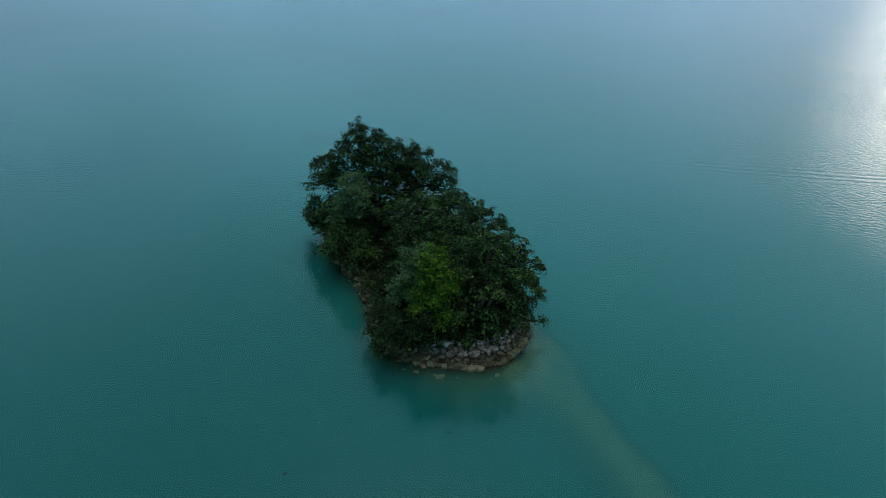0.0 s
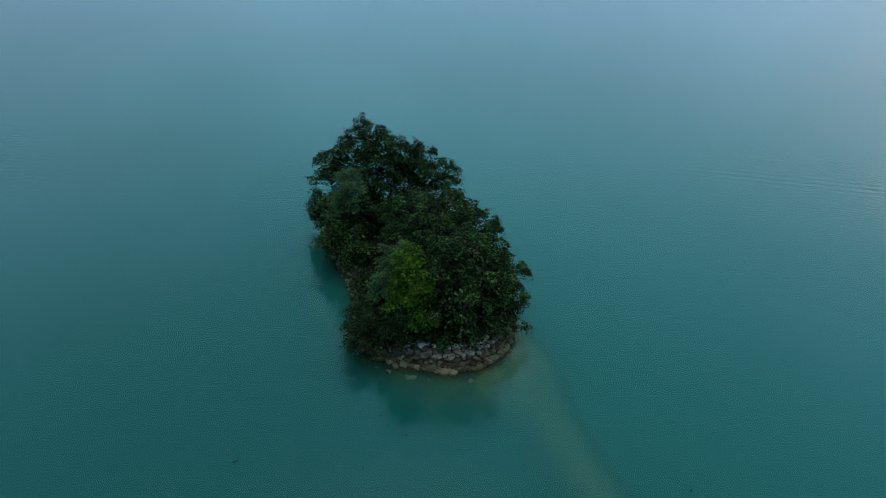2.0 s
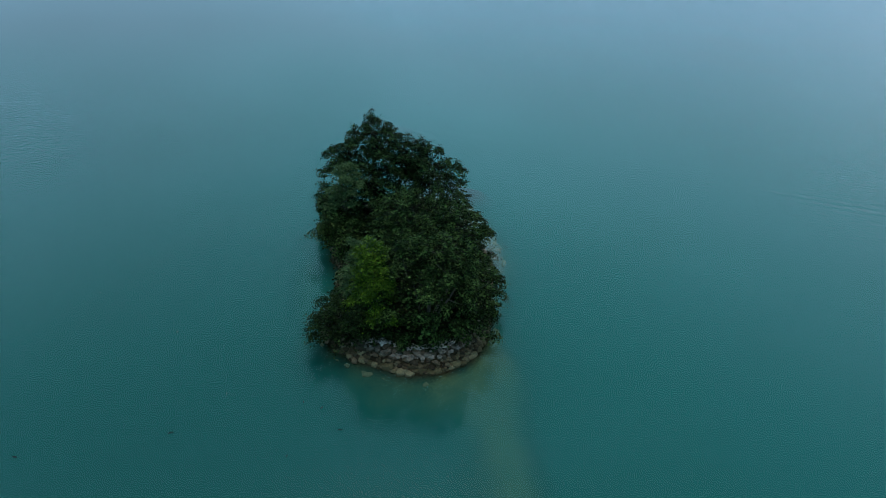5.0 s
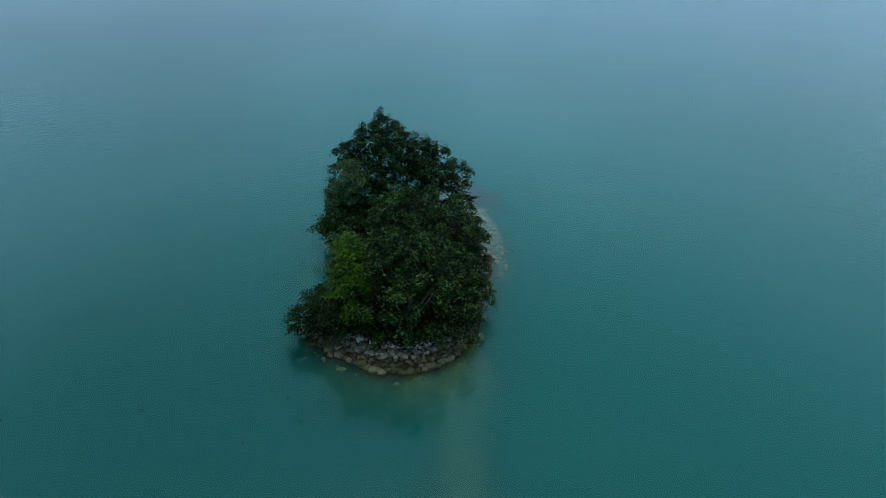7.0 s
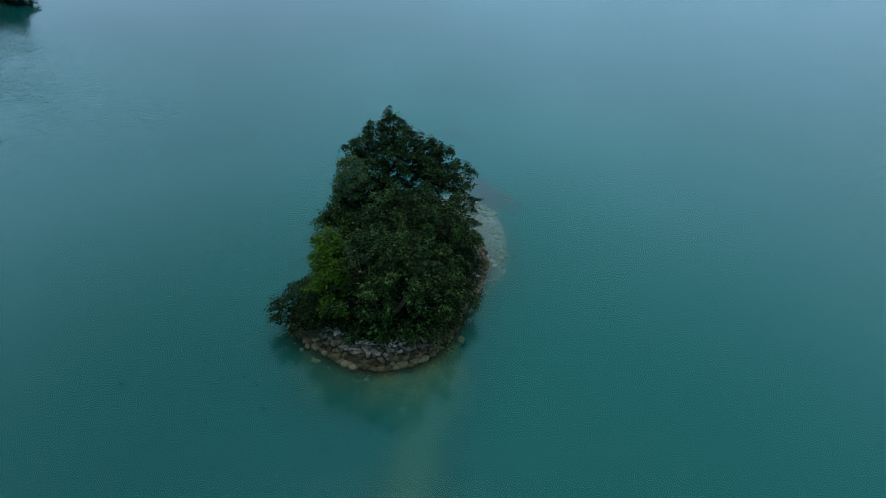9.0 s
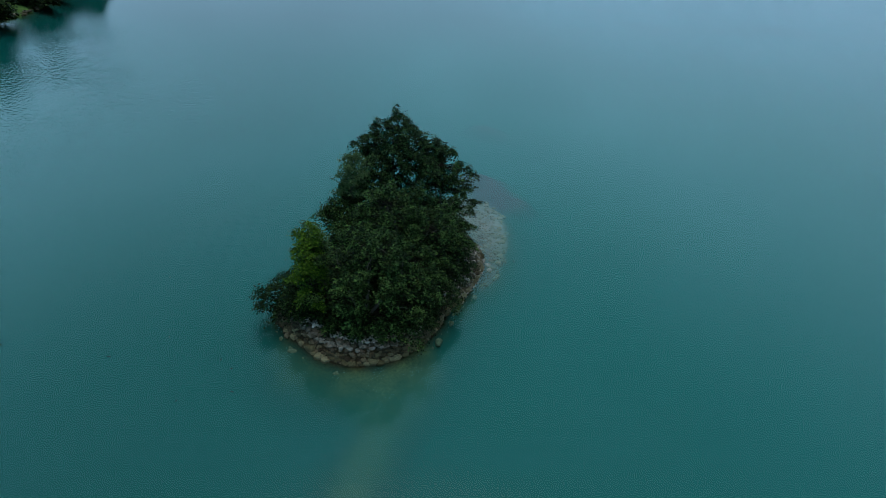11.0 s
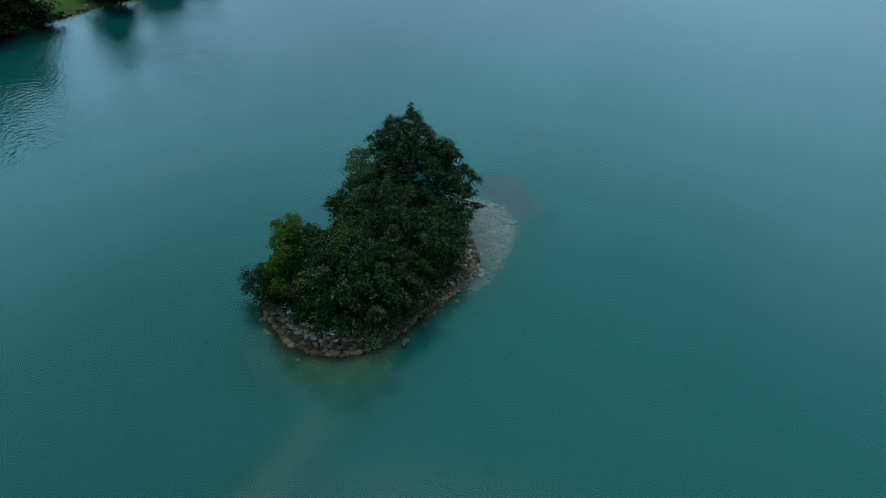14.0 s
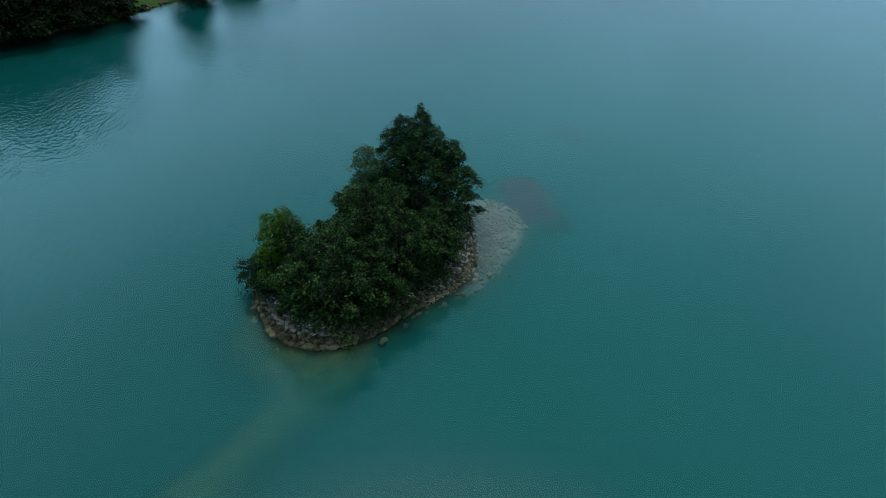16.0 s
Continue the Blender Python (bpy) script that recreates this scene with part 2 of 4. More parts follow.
def leaf_material(name, dark, light, through_light=0.05):
    m, add = material(name)
    geo = add("ShaderNodeNewGeometry")
    # spray-sized noise puts the crown's shaded gaps into the leaf colour
    spray = add("ShaderNodeTexNoise", {"Vector": geo.outputs["Position"], "Scale": 2.3, "Detail": 2.0})
    patch = add("ShaderNodeMapRange", {0: spray.outputs["Fac"], 1: 0.38, 2: 0.64, 3: 0.15, 4: 1.3})
    # leaf by leaf: many painted near black as if shaded, fewer bright
    own = add("ShaderNodeMapRange", {0: geo.outputs["Random Per Island"], 1: 0.35, 2: 0.95, 3: 0.0, 4: 1.0})
    f = add("ShaderNodeMath", {0: patch.outputs[0], 1: own.outputs[0]}, operation="MULTIPLY", use_clamp=True)
    c = add("ShaderNodeMix", {0: f.outputs[0], 6: (*dark, 1), 7: (*light, 1)}, data_type="RGBA").outputs[2]
    p = add("ShaderNodeBsdfPrincipled", {"Base Color": c, "Roughness": 0.5})
    p.inputs["Specular IOR Level"].default_value = 0.03
    t = add("ShaderNodeBsdfTranslucent", {"Color": c})
    mix = add("ShaderNodeMixShader", {0: through_light, 1: p.outputs[0], 2: t.outputs[0]})
    add("ShaderNodeOutputMaterial", {0: mix.outputs[0]})
    return m


def bark_material(name, a, b):
    m, add = material(name)
    co = add("ShaderNodeNewGeometry").outputs["Position"]
    up = add("ShaderNodeMapping", {0: co, 3: (1.0, 1.0, 0.2)})
    n = add("ShaderNodeTexNoise", {"Vector": up.outputs[0], "Scale": 18.0, "Detail": 4.0})
    c = add("ShaderNodeMix", {0: n.outputs["Fac"], 6: (*a, 1), 7: (*b, 1)}, data_type="RGBA").outputs[2]
    bump = add("ShaderNodeBump", {"Strength": 0.6, "Distance": 0.02, "Height": n.outputs["Fac"]})
    p = add("ShaderNodeBsdfPrincipled", {"Base Color": c, "Roughness": 0.9, "Normal": bump.outputs[0]})
    p.inputs["Specular IOR Level"].default_value = 0.05
    add("ShaderNodeOutputMaterial", {0: p.outputs[0]})
    return m


def meadow_material():
    m, add = material("meadow")
    co = add("ShaderNodeNewGeometry").outputs["Position"]
    n = add("ShaderNodeTexNoise", {"Vector": co, "Scale": 1.2, "Detail": 5.0, "Roughness": 0.65})
    w = add("ShaderNodeTexNoise", {"Vector": co, "Scale": 0.12, "Detail": 2.0})
    f = add("ShaderNodeMath", {0: n.outputs["Fac"], 1: w.outputs["Fac"]}, operation="MULTIPLY")
    f = add("ShaderNodeMapRange", {0: f.outputs[0], 1: 0.1, 2: 0.42, 3: 0.0, 4: 1.0})
    c = add("ShaderNodeMix", {0: f.outputs[0], 6: (0.018, 0.034, 0.010, 1), 7: (0.045, 0.075, 0.022, 1)}, data_type="RGBA").outputs[2]
    bump = add("ShaderNodeBump", {"Strength": 0.8, "Distance": 0.1, "Height": n.outputs["Fac"]})
    p = add("ShaderNodeBsdfPrincipled", {"Base Color": water_hazed(add, c)[0], "Roughness": 0.95, "Normal": bump.outputs[0]})
    p.inputs["Specular IOR Level"].default_value = 0.0
    add("ShaderNodeOutputMaterial", {0: p.outputs[0]})
    return m


DAMP = ((0.045, 0.040, 0.028, 1), (0.080, 0.072, 0.050, 1), (0.130, 0.118, 0.088, 1))
STONE = stone_material("limestone", ((0.110, 0.092, 0.090, 1), (0.200, 0.172, 0.170, 1), (0.320, 0.280, 0.278, 1)), DAMP)
TAN = stone_material("tan_limestone", ((0.045, 0.038, 0.028, 1), (0.085, 0.072, 0.054, 1), (0.180, 0.160, 0.140, 1)),
                     ((0.022, 0.018, 0.009, 1), (0.052, 0.044, 0.024, 1), (0.092, 0.080, 0.050, 1)))
RUBBLE = stone_material("brown_rubble", ((0.022, 0.018, 0.013, 1), (0.045, 0.036, 0.028, 1), (0.112, 0.098, 0.090, 1)),
                        ((0.015, 0.011, 0.007, 1), (0.034, 0.026, 0.015, 1), (0.075, 0.061, 0.041, 1)))
PEBBLE = stone_material("pale_pebble", ((0.14, 0.112, 0.110, 1), (0.22, 0.180, 0.178, 1), (0.33, 0.280, 0.276, 1)),
                        ((0.060, 0.052, 0.048, 1), (0.105, 0.094, 0.090, 1), (0.165, 0.150, 0.144, 1)))
WATER, GROUND, FLOOR_MURK, MEADOW = water_material(), ground_material(), lakebed_material(), meadow_material()
ALDER = leaf_material("alder_leaf", (0.0024, 0.0058, 0.0016), (0.0500, 0.0920, 0.0260))
ALDER_COOL = leaf_material("alder_leaf_cool", (0.0022, 0.0056, 0.0020), (0.0430, 0.0840, 0.0290))
ASH = leaf_material("ash_leaf_yellow", (0.0130, 0.0290, 0.0026), (0.0640, 0.1180, 0.0110))
WILLOW = leaf_material("willow_leaf", (0.0022, 0.0054, 0.0016), (0.0230, 0.0430, 0.0130))
GREY_WILLOW = leaf_material("grey_willow_leaf", (0.0210, 0.0400, 0.0160), (0.0500, 0.0800, 0.0320))
SHORE_LEAF = leaf_material("shore_leaf", (0.0030, 0.0060, 0.0018), (0.0100, 0.0185, 0.0050))
BARK = bark_material("bark_grey", (0.022, 0.020, 0.017), (0.070, 0.066, 0.058))
DARK_BARK = bark_material("bark_dark", (0.004, 0.0035, 0.003), (0.012, 0.010, 0.008))
FEATHER = bark_material("feather_white", (0.22, 0.23, 0.23), (0.34, 0.35, 0.35))


# ---------------------------------------------------------------- mesh helpers
def mesh_from(name, verts, faces, mat, smooth=False):
    """A mesh from an (n, 3) array and an (m, k) array of faces of one size."""
    me = bpy.data.meshes.new(name)
    verts, faces = np.asarray(verts, dtype=np.float32), np.asarray(faces, dtype=np.int32)
    me.vertices.add(len(verts))
    me.vertices.foreach_set("co", verts.ravel())
    k = faces.shape[1]
    me.loops.add(faces.size)
    me.loops.foreach_set("vertex_index", faces.ravel())
    me.polygons.add(len(faces))
    me.polygons.foreach_set("loop_start", np.arange(0, faces.size, k, dtype=np.int32))
    me.update(calc_edges=True)
    me.validate()
    me.polygons.foreach_set("use_smooth", np.full(len(faces), smooth))
    me.materials.append(mat)
    return me


def thing(name, label, category, place=(0, 0, 0), group="", kind=""):
    ob = new(name)
    ob.location = place
    ob.empty_display_size = 0.3
    return tagged(ob, label, category, group, kind)


def part(name, me, parent, label=""):
    ob = new(name, me)
    ob.parent = parent
    return tagged(ob, label)


def tube(points, radii, sides=6):
    """Vertices and quads of a tapered tube along points."""
    points = [Vector(p) for p in points]
    vs, fs = [], []
    for i, p in enumerate(points):
        d = (points[min(i + 1, len(points) - 1)] - points[max(i - 1, 0)]).normalized()
        a = d.orthogonal().normalized()
        b = d.cross(a)
        for j in range(sides):
            w = 2 * math.pi * j / sides
            vs.append(p + (a * math.cos(w) + b * math.sin(w)) * radii[i])
    for i in range(len(points) - 1):
        for j in range(sides):
            k = (j + 1) % sides
            fs.append((i * sides + j, i * sides + k, (i + 1) * sides + k, (i + 1) * sides + j))
    return [tuple(v) for v in vs], fs


def join_tubes(tubes):
    vs, fs = [], []
    for v, f in tubes:
        o = len(vs)
        vs += v
        fs += [tuple(i + o for i in q) for q in f]
    return vs, fs


# ---------------------------------------------------------------- the island's plan
SHORE = np.array([(0.2, 18.0), (1.3, 17.9), (2.8, 17.85), (4.35, 18.42), (5.5, 19.6), (6.05, 21.3), (5.95, 23.2), (5.3, 24.7),
                  (5.15, 26.6), (4.7, 28.4), (4.0, 30.3), (2.6, 31.8), (0.9, 32.8), (-1.2, 33.8), (-3.0, 34.7), (-5.0, 34.6),
                  (-6.6, 33.4), (-7.3, 31.4), (-6.9, 29.2), (-5.8, 27.2), (-4.7, 25.6), (-3.7, 24.3), (-2.9, 22.3), (-2.5, 20.3), (-1.6, 18.6)])


def smooth_ring(ring, rounds=2):
    for _ in range(rounds):
        nxt = np.roll(ring, -1, axis=0)
        ring = np.stack([0.75 * ring + 0.25 * nxt, 0.25 * ring + 0.75 * nxt], axis=1).reshape(-1, 2)
    return ring


RING = smooth_ring(SHORE)


def ring_distance(ring, x, y):
    """Signed distance to a closed ring in metres, negative inside."""
    x, y = np.asarray(x, float), np.asarray(y, float)
    best, inside = np.full(x.shape, 1e9), np.zeros(x.shape, bool)
    for (ax, ay), (bx, by) in zip(ring, np.roll(ring, -1, axis=0)):
        dx, dy = bx - ax, by - ay
        t = np.clip(((x - ax) * dx + (y - ay) * dy) / (dx * dx + dy * dy), 0, 1)
        best = np.minimum(best, np.hypot(x - ax - t * dx, y - ay - t * dy))
        inside ^= ((ay > y) != (by > y)) & (x < ax + (y - ay) * dx / (dy if dy else 1e-9))
    return np.where(inside, -best, best)


def shore_distance(x, y):
    """Signed distance to the waterline, negative on the island."""
    return ring_distance(RING, x, y)


# the drowned gravel shelf off the north-east shore
SHELF = smooth_ring(np.array([(4.3, 27.6), (5.0, 28.6), (4.8, 30.4), (4.0, 32.4), (2.4, 35.2), (0.8, 37.2), (-1.4, 38.1), (-3.4, 37.7), (-4.6, 36.3),
                              (-4.6, 34.4), (-2.0, 33.6), (1.0, 32.0), (3.2, 30.0)]))


def shelf_distance(x, y):
    return ring_distance(SHELF, x, y) + 0.12 * lumps(x, y, 1.4, 17)


SPIT = [(6.2, 20.2), (7.4, 17.8), (8.5, 15.6), (9.6, 13.2), (10.6, 10.8), (12.2, 6.5)]


def spit_distance(x, y):
    """Distance from the crest of the sand tongue."""
    return np.minimum.reduce([capsule(x, y, a, b) for a, b in zip(SPIT, SPIT[1:])]) + 0.35 * lumps(x, y, 5.0, 9)


def capsule(x, y, a, b):
    dx, dy = b[0] - a[0], b[1] - a[1]
    t = np.clip(((x - a[0]) * dx + (y - a[1]) * dy) / (dx * dx + dy * dy), 0, 1)
    return np.hypot(x - a[0] - t * dx, y - a[1] - t * dy)


def soft(d, r, w):
    """1 inside r, falling to 0 over w."""
    t = np.clip((d - r) / w, 0, 1)
    return 1 - t * t * (3 - 2 * t)


def lumps(x, y, size, seed):
    g = np.random.RandomState(seed)
    out = np.zeros(np.shape(x))
    for k in range(7):
        a, ph, f = g.uniform(0, 6.28), g.uniform(0, 6.28), g.uniform(0.6, 1.7) / size
        out = out + np.sin((np.cos(a) * x + np.sin(a) * y) * f * 6.28 + ph)
    return out / 7


DEEP = -1.5


def height(x, y):
    d = shore_distance(x, y) + 0.25 * lumps(x, y, 2.3, 3)
    up = 0.62 * soft(d, -0.95, 0.95) + 0.12 * soft(d, -2.5, 1.5) + 0.07 * lumps(x, y, 1.1, 5) * soft(d, -1.0, 0.8)
    fall = DEEP * (1 - np.exp(-np.maximum(d, 0) / 1.4))
    apron = np.interp(d, [0, 0.4, 1.6, 2.8, 5.0], [0, -0.24, -0.50, -0.98, DEEP])
    fall = fall + (apron - fall) * soft(capsule(x, y, (3.0, 17.2), (6.4, 19.8)), 1.2, 2.4)
    shelf = np.interp(shelf_distance(x, y), [-2.0, -0.6, 0.0, 0.5, 1.0, 2.0, 3.4], [-0.10, -0.18, -0.29, -0.50, -0.78, -1.15, DEEP])
    z = np.where(d < 0, up, np.maximum(fall, shelf))
    bank = soft(capsule(x, y, (-1.4, 39.6), (-4.8, 41.4)) + 0.9 * lumps(x, y, 3.0, 9), 1.0, 3.4)
    tongue = soft(spit_distance(x, y), 0.3, 2.1)
    spot = soft(np.hypot((x + 12.8) / 1.8, y - 54.6), 0.2, 2.6)
    cove = soft(capsule(x, y, (-4.0, 22.0), (-6.0, 25.2)), 0.3, 1.8)
    for s, depth in ((bank, -0.18), (tongue, -0.60), (spot, -0.60), (cove, -0.75)):
        z = np.where(z < depth, z + (depth - z) * s, z)
    return z + 0.03 * lumps(x, y, 0.8, 11)


GX, GY = np.linspace(-18, 19, 371), np.linspace(0, 60, 601)
GZ = height(*np.meshgrid(GX, GY))


def ground_height(x, y):
    """The ground's height, from a ten-centimetre table."""
    i, j = int(np.clip(round((y - 0.0) * 10), 0, 600)), int(np.clip(round((x + 18.0) * 10), 0, 370))
    return float(GZ[i, j])


# ---------------------------------------------------------------- water, lake floor, island ground
def flat_sheet(name, z, mat, label, category):
    n = 24
    r = np.concatenate([[0], np.geomspace(20, 3500, n)])
    vs, fs = [(0, 20, z)], []
    seg = 48
    for rr in r[1:]:
        for j in range(seg):
            a = 2 * math.pi * j / seg
            vs.append((rr * math.cos(a), 20 + rr * math.sin(a), z))
    me = bpy.data.meshes.new(name)
    for j in range(seg):
        fs.append((0, 1 + j, 1 + (j + 1) % seg))
    for i in range(n - 1):
        for j in range(seg):
            k = (j + 1) % seg
            fs.append((1 + i * seg + j, 1 + (i + 1) * seg + j, 1 + (i + 1) * seg + k, 1 + i * seg + k))
    me.from_pydata(vs, [], fs)
    me.materials.append(mat)
    return tagged(new(name, me), label, category, kind="structure")


water = flat_sheet("water", 0.0, WATER, "calm turquoise lake with fine wind ripples", "lake")
lake_floor = flat_sheet("lake_floor", DEEP - 0.07, FLOOR_MURK, "lake floor painted in the water's own teal", "lake floor")


def build_ground():
    x0, x1, y0, y1, step = -18.0, 19.0, 0.0, 60.0, 0.22
    nx, ny = int((x1 - x0) / step), int((y1 - y0) / step)
    X, Y = np.meshgrid(np.linspace(x0, x1, nx), np.linspace(y0, y1, ny))
    Z = height(X, Y)
    edge = np.minimum.reduce([X - x0, x1 - X, Y - y0, y1 - Y])
    Z = np.where(edge < 3.0, np.minimum(Z, DEEP + 0.03 - 0.13 * (1 - edge / 3.0)), Z)
    idx = np.arange(nx * ny).reshape(ny, nx)
    faces = np.stack([idx[:-1, :-1], idx[:-1, 1:], idx[1:, 1:], idx[1:, :-1]], axis=-1).reshape(-1, 4)
    me = mesh_from("ground", np.stack([X, Y, Z], axis=-1).reshape(-1, 3), faces, GROUND, smooth=True)
    base = np.array([0.036, 0.046, 0.017])                      # weedy sand round the island
    col = np.ones((ny, nx, 4))
    col[..., :3] = base

    def lay(mask, c):
        col[..., :3] += (np.array(c) - col[..., :3]) * mask[..., None]
    w = 0.5 * lumps(X, Y, 5.0, 9)
    sd = shelf_distance(X, Y)
    lay(soft(sd, -0.1, 0.5), (0.150, 0.126, 0.122))
    lay(soft(np.abs(sd + 0.45), 0.15, 0.6), (0.165, 0.156, 0.150))
    lay(soft(sd, -0.1, 0.5) * soft(shore_distance(X, Y), 0.5, 1.2), (0.085, 0.066, 0.062))
    lay(soft(capsule(X, Y, (-1.4, 39.6), (-4.8, 41.4)) + w, 1.6, 2.8) * (1 - soft(sd, -0.2, 0.4)), (0.044, 0.026, 0.038))
    lay(soft(np.hypot((X + 12.8) / 1.8, Y - 54.6), 0.4, 2.4), (0.065, 0.018, 0.026))
    lay(soft(spit_distance(X, Y), 1.2, 1.8), (0.085, 0.110, 0.048))
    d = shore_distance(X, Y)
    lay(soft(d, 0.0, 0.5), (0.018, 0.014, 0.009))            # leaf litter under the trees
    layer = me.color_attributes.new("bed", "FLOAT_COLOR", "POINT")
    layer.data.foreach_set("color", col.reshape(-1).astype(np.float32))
    return tagged(new("ground", me), "low island of dark soil running out into pale underwater gravel", "island", kind="structure")


ground = build_ground()


# ---------------------------------------------------------------- trees
def clumps_in(lobes, spacing, rng, shell=0.62):
    """Centres of leaf sprays in a crown made of lobes (x, y, z, rx, ry, rz), most of them near its skin."""
    lobes = np.array(lobes, float)
    vol = lobes[:, 3] * lobes[:, 4] * lobes[:, 5]
    n = 5000
    L = lobes[rng.choice(len(lobes), n, p=vol / vol.sum())]
    v = rng.normal(size=(n, 3))
    v /= np.linalg.norm(v, axis=1, keepdims=True)
    u = rng.rand(n)
    r = np.where(rng.rand(n) < 0.8, shell + (1 - shell) * u ** 0.6, u * shell)
    P = L[:, :3] + v * L[:, 3:] * r[:, None]
    deep = (np.linalg.norm((P[:, None, :] - lobes[None, :, :3]) / lobes[None, :, 3:], axis=2) < shell * 0.8).any(axis=1)
    ok = (v[:, 2] > -0.55) & (P[:, 2] > 0.25) & ~(deep & (rng.rand(n) < 0.75))
    P = P[ok]
    found = np.empty((0, 3))
    for p in P:
        if not len(found) or np.min(np.sum((found - p) ** 2, axis=1)) > spacing ** 2:
            found = np.vstack([found, p])
    return found


def sprays(boughs, mid, bough, rng, each=6):
    """Each bough carries a plate of sprays that leans outwards and hangs a little."""
    out = boughs - mid
    out /= np.linalg.norm(out, axis=1, keepdims=True) + 1e-6
    made = []
    for p, o in zip(boughs, out):
        k = bough * rng.uniform(0.55, 1.15)
        flat = np.array([o[0], o[1], 0.15])
        for _ in range(rng.randint(each - 2, each + 3)):
            a, r = rng.uniform(0, 6.28), math.sqrt(rng.rand()) * 0.44 * k
            q = np.array([math.cos(a) * r, math.sin(a) * r, rng.normal() * 0.08]) + flat * rng.uniform(0.0, 0.6) * k
            q[2] -= 0.35 * float(np.dot(q[:2], o[:2])) * (o[2] < 0.75)
            made.append(p + q)
        if o[2] > 0.35 and rng.rand() < 0.75:          # upright shoots on the crown
            tip = p + np.array([rng.normal() * 0.15, rng.normal() * 0.15, 0.1])
            for j in range(4):
                made.append(tip + np.array([0, 0, 0.15 * j * k / 0.7]) + rng.normal(size=3) * 0.03)
    made = np.array(made)
    return made[made[:, 2] > 0.3]


def leaves(centres, crown_mid, per, spread, size, rng, droop=0.35):
    """Folded leaves, two triangles each, in flat sprays round the centres, faces to the sky."""
    n = len(centres) * per
    c = np.repeat(centres, per, axis=0)
    out = c - crown_mid
    out /= np.linalg.norm(out, axis=1, keepdims=True) + 1e-6
    scale = np.repeat(rng.uniform(0.6, 1.4, len(centres)), per)[:, None]
    lean = np.repeat(rng.normal(size=(len(centres), 2)) * 0.22, per, axis=0)
    g = rng.normal(size=(n, 3)) * np.array([1.0, 1.0, 0.22]) * spread * scale
    along = np.abs(rng.normal(size=(n, 1))) * spread * 0.9
    off = g + out * along * np.array([1.0, 1.0, 0.5])
    off[:, 2] += (off[:, :2] * lean).sum(axis=1)
    r = np.linalg.norm(off[:, :2], axis=1, keepdims=True)
    off[:, 2:3] -= droop * r * r / (spread * 2.2)
    pos = c + off
    d = off / (np.linalg.norm(off, axis=1, keepdims=True) + 1e-6) * 0.8 + rng.normal(size=(n, 3)) * np.array([0.6, 0.6, 0.25])
    d[:, 2] -= 0.12
    d /= np.linalg.norm(d, axis=1, keepdims=True)
    up = rng.normal(size=(n, 3)) * 0.50 + np.array([0, 0, 1.0]) + 0.2 * out
    side = np.cross(d, up)
    side /= np.linalg.norm(side, axis=1, keepdims=True) + 1e-6
    nor = np.cross(side, d)
    ln = size * rng.uniform(0.7, 1.3, (n, 1))
    wd = ln * rng.uniform(0.32, 0.45, (n, 1))
    v = np.empty((n, 4, 3))
    v[:, 0] = pos
    v[:, 1] = pos + d * ln * 0.5 + side * wd + nor * ln * 0.08
    v[:, 2] = pos + d * ln
    v[:, 3] = pos + d * ln * 0.5 - side * wd + nor * ln * 0.08
    i = np.arange(n)[:, None] * 4
    f = np.concatenate([i + np.array([[0, 1, 2]]), i + np.array([[0, 2, 3]])])
    keep = pos[:, 2] > 0.06
    return v.reshape(-1, 3), f[np.concatenate([keep, keep])]


def bent(a, b, rng, sag, steps=5):
    a, b = np.array(a), np.array(b)
    mid = (a + b) / 2 + rng.normal(size=3) * sag + np.array([0, 0, -sag * 0.8])
    return [tuple((1 - t) ** 2 * a + 2 * t * (1 - t) * mid + t * t * b) for t in np.linspace(0, 1, steps)]


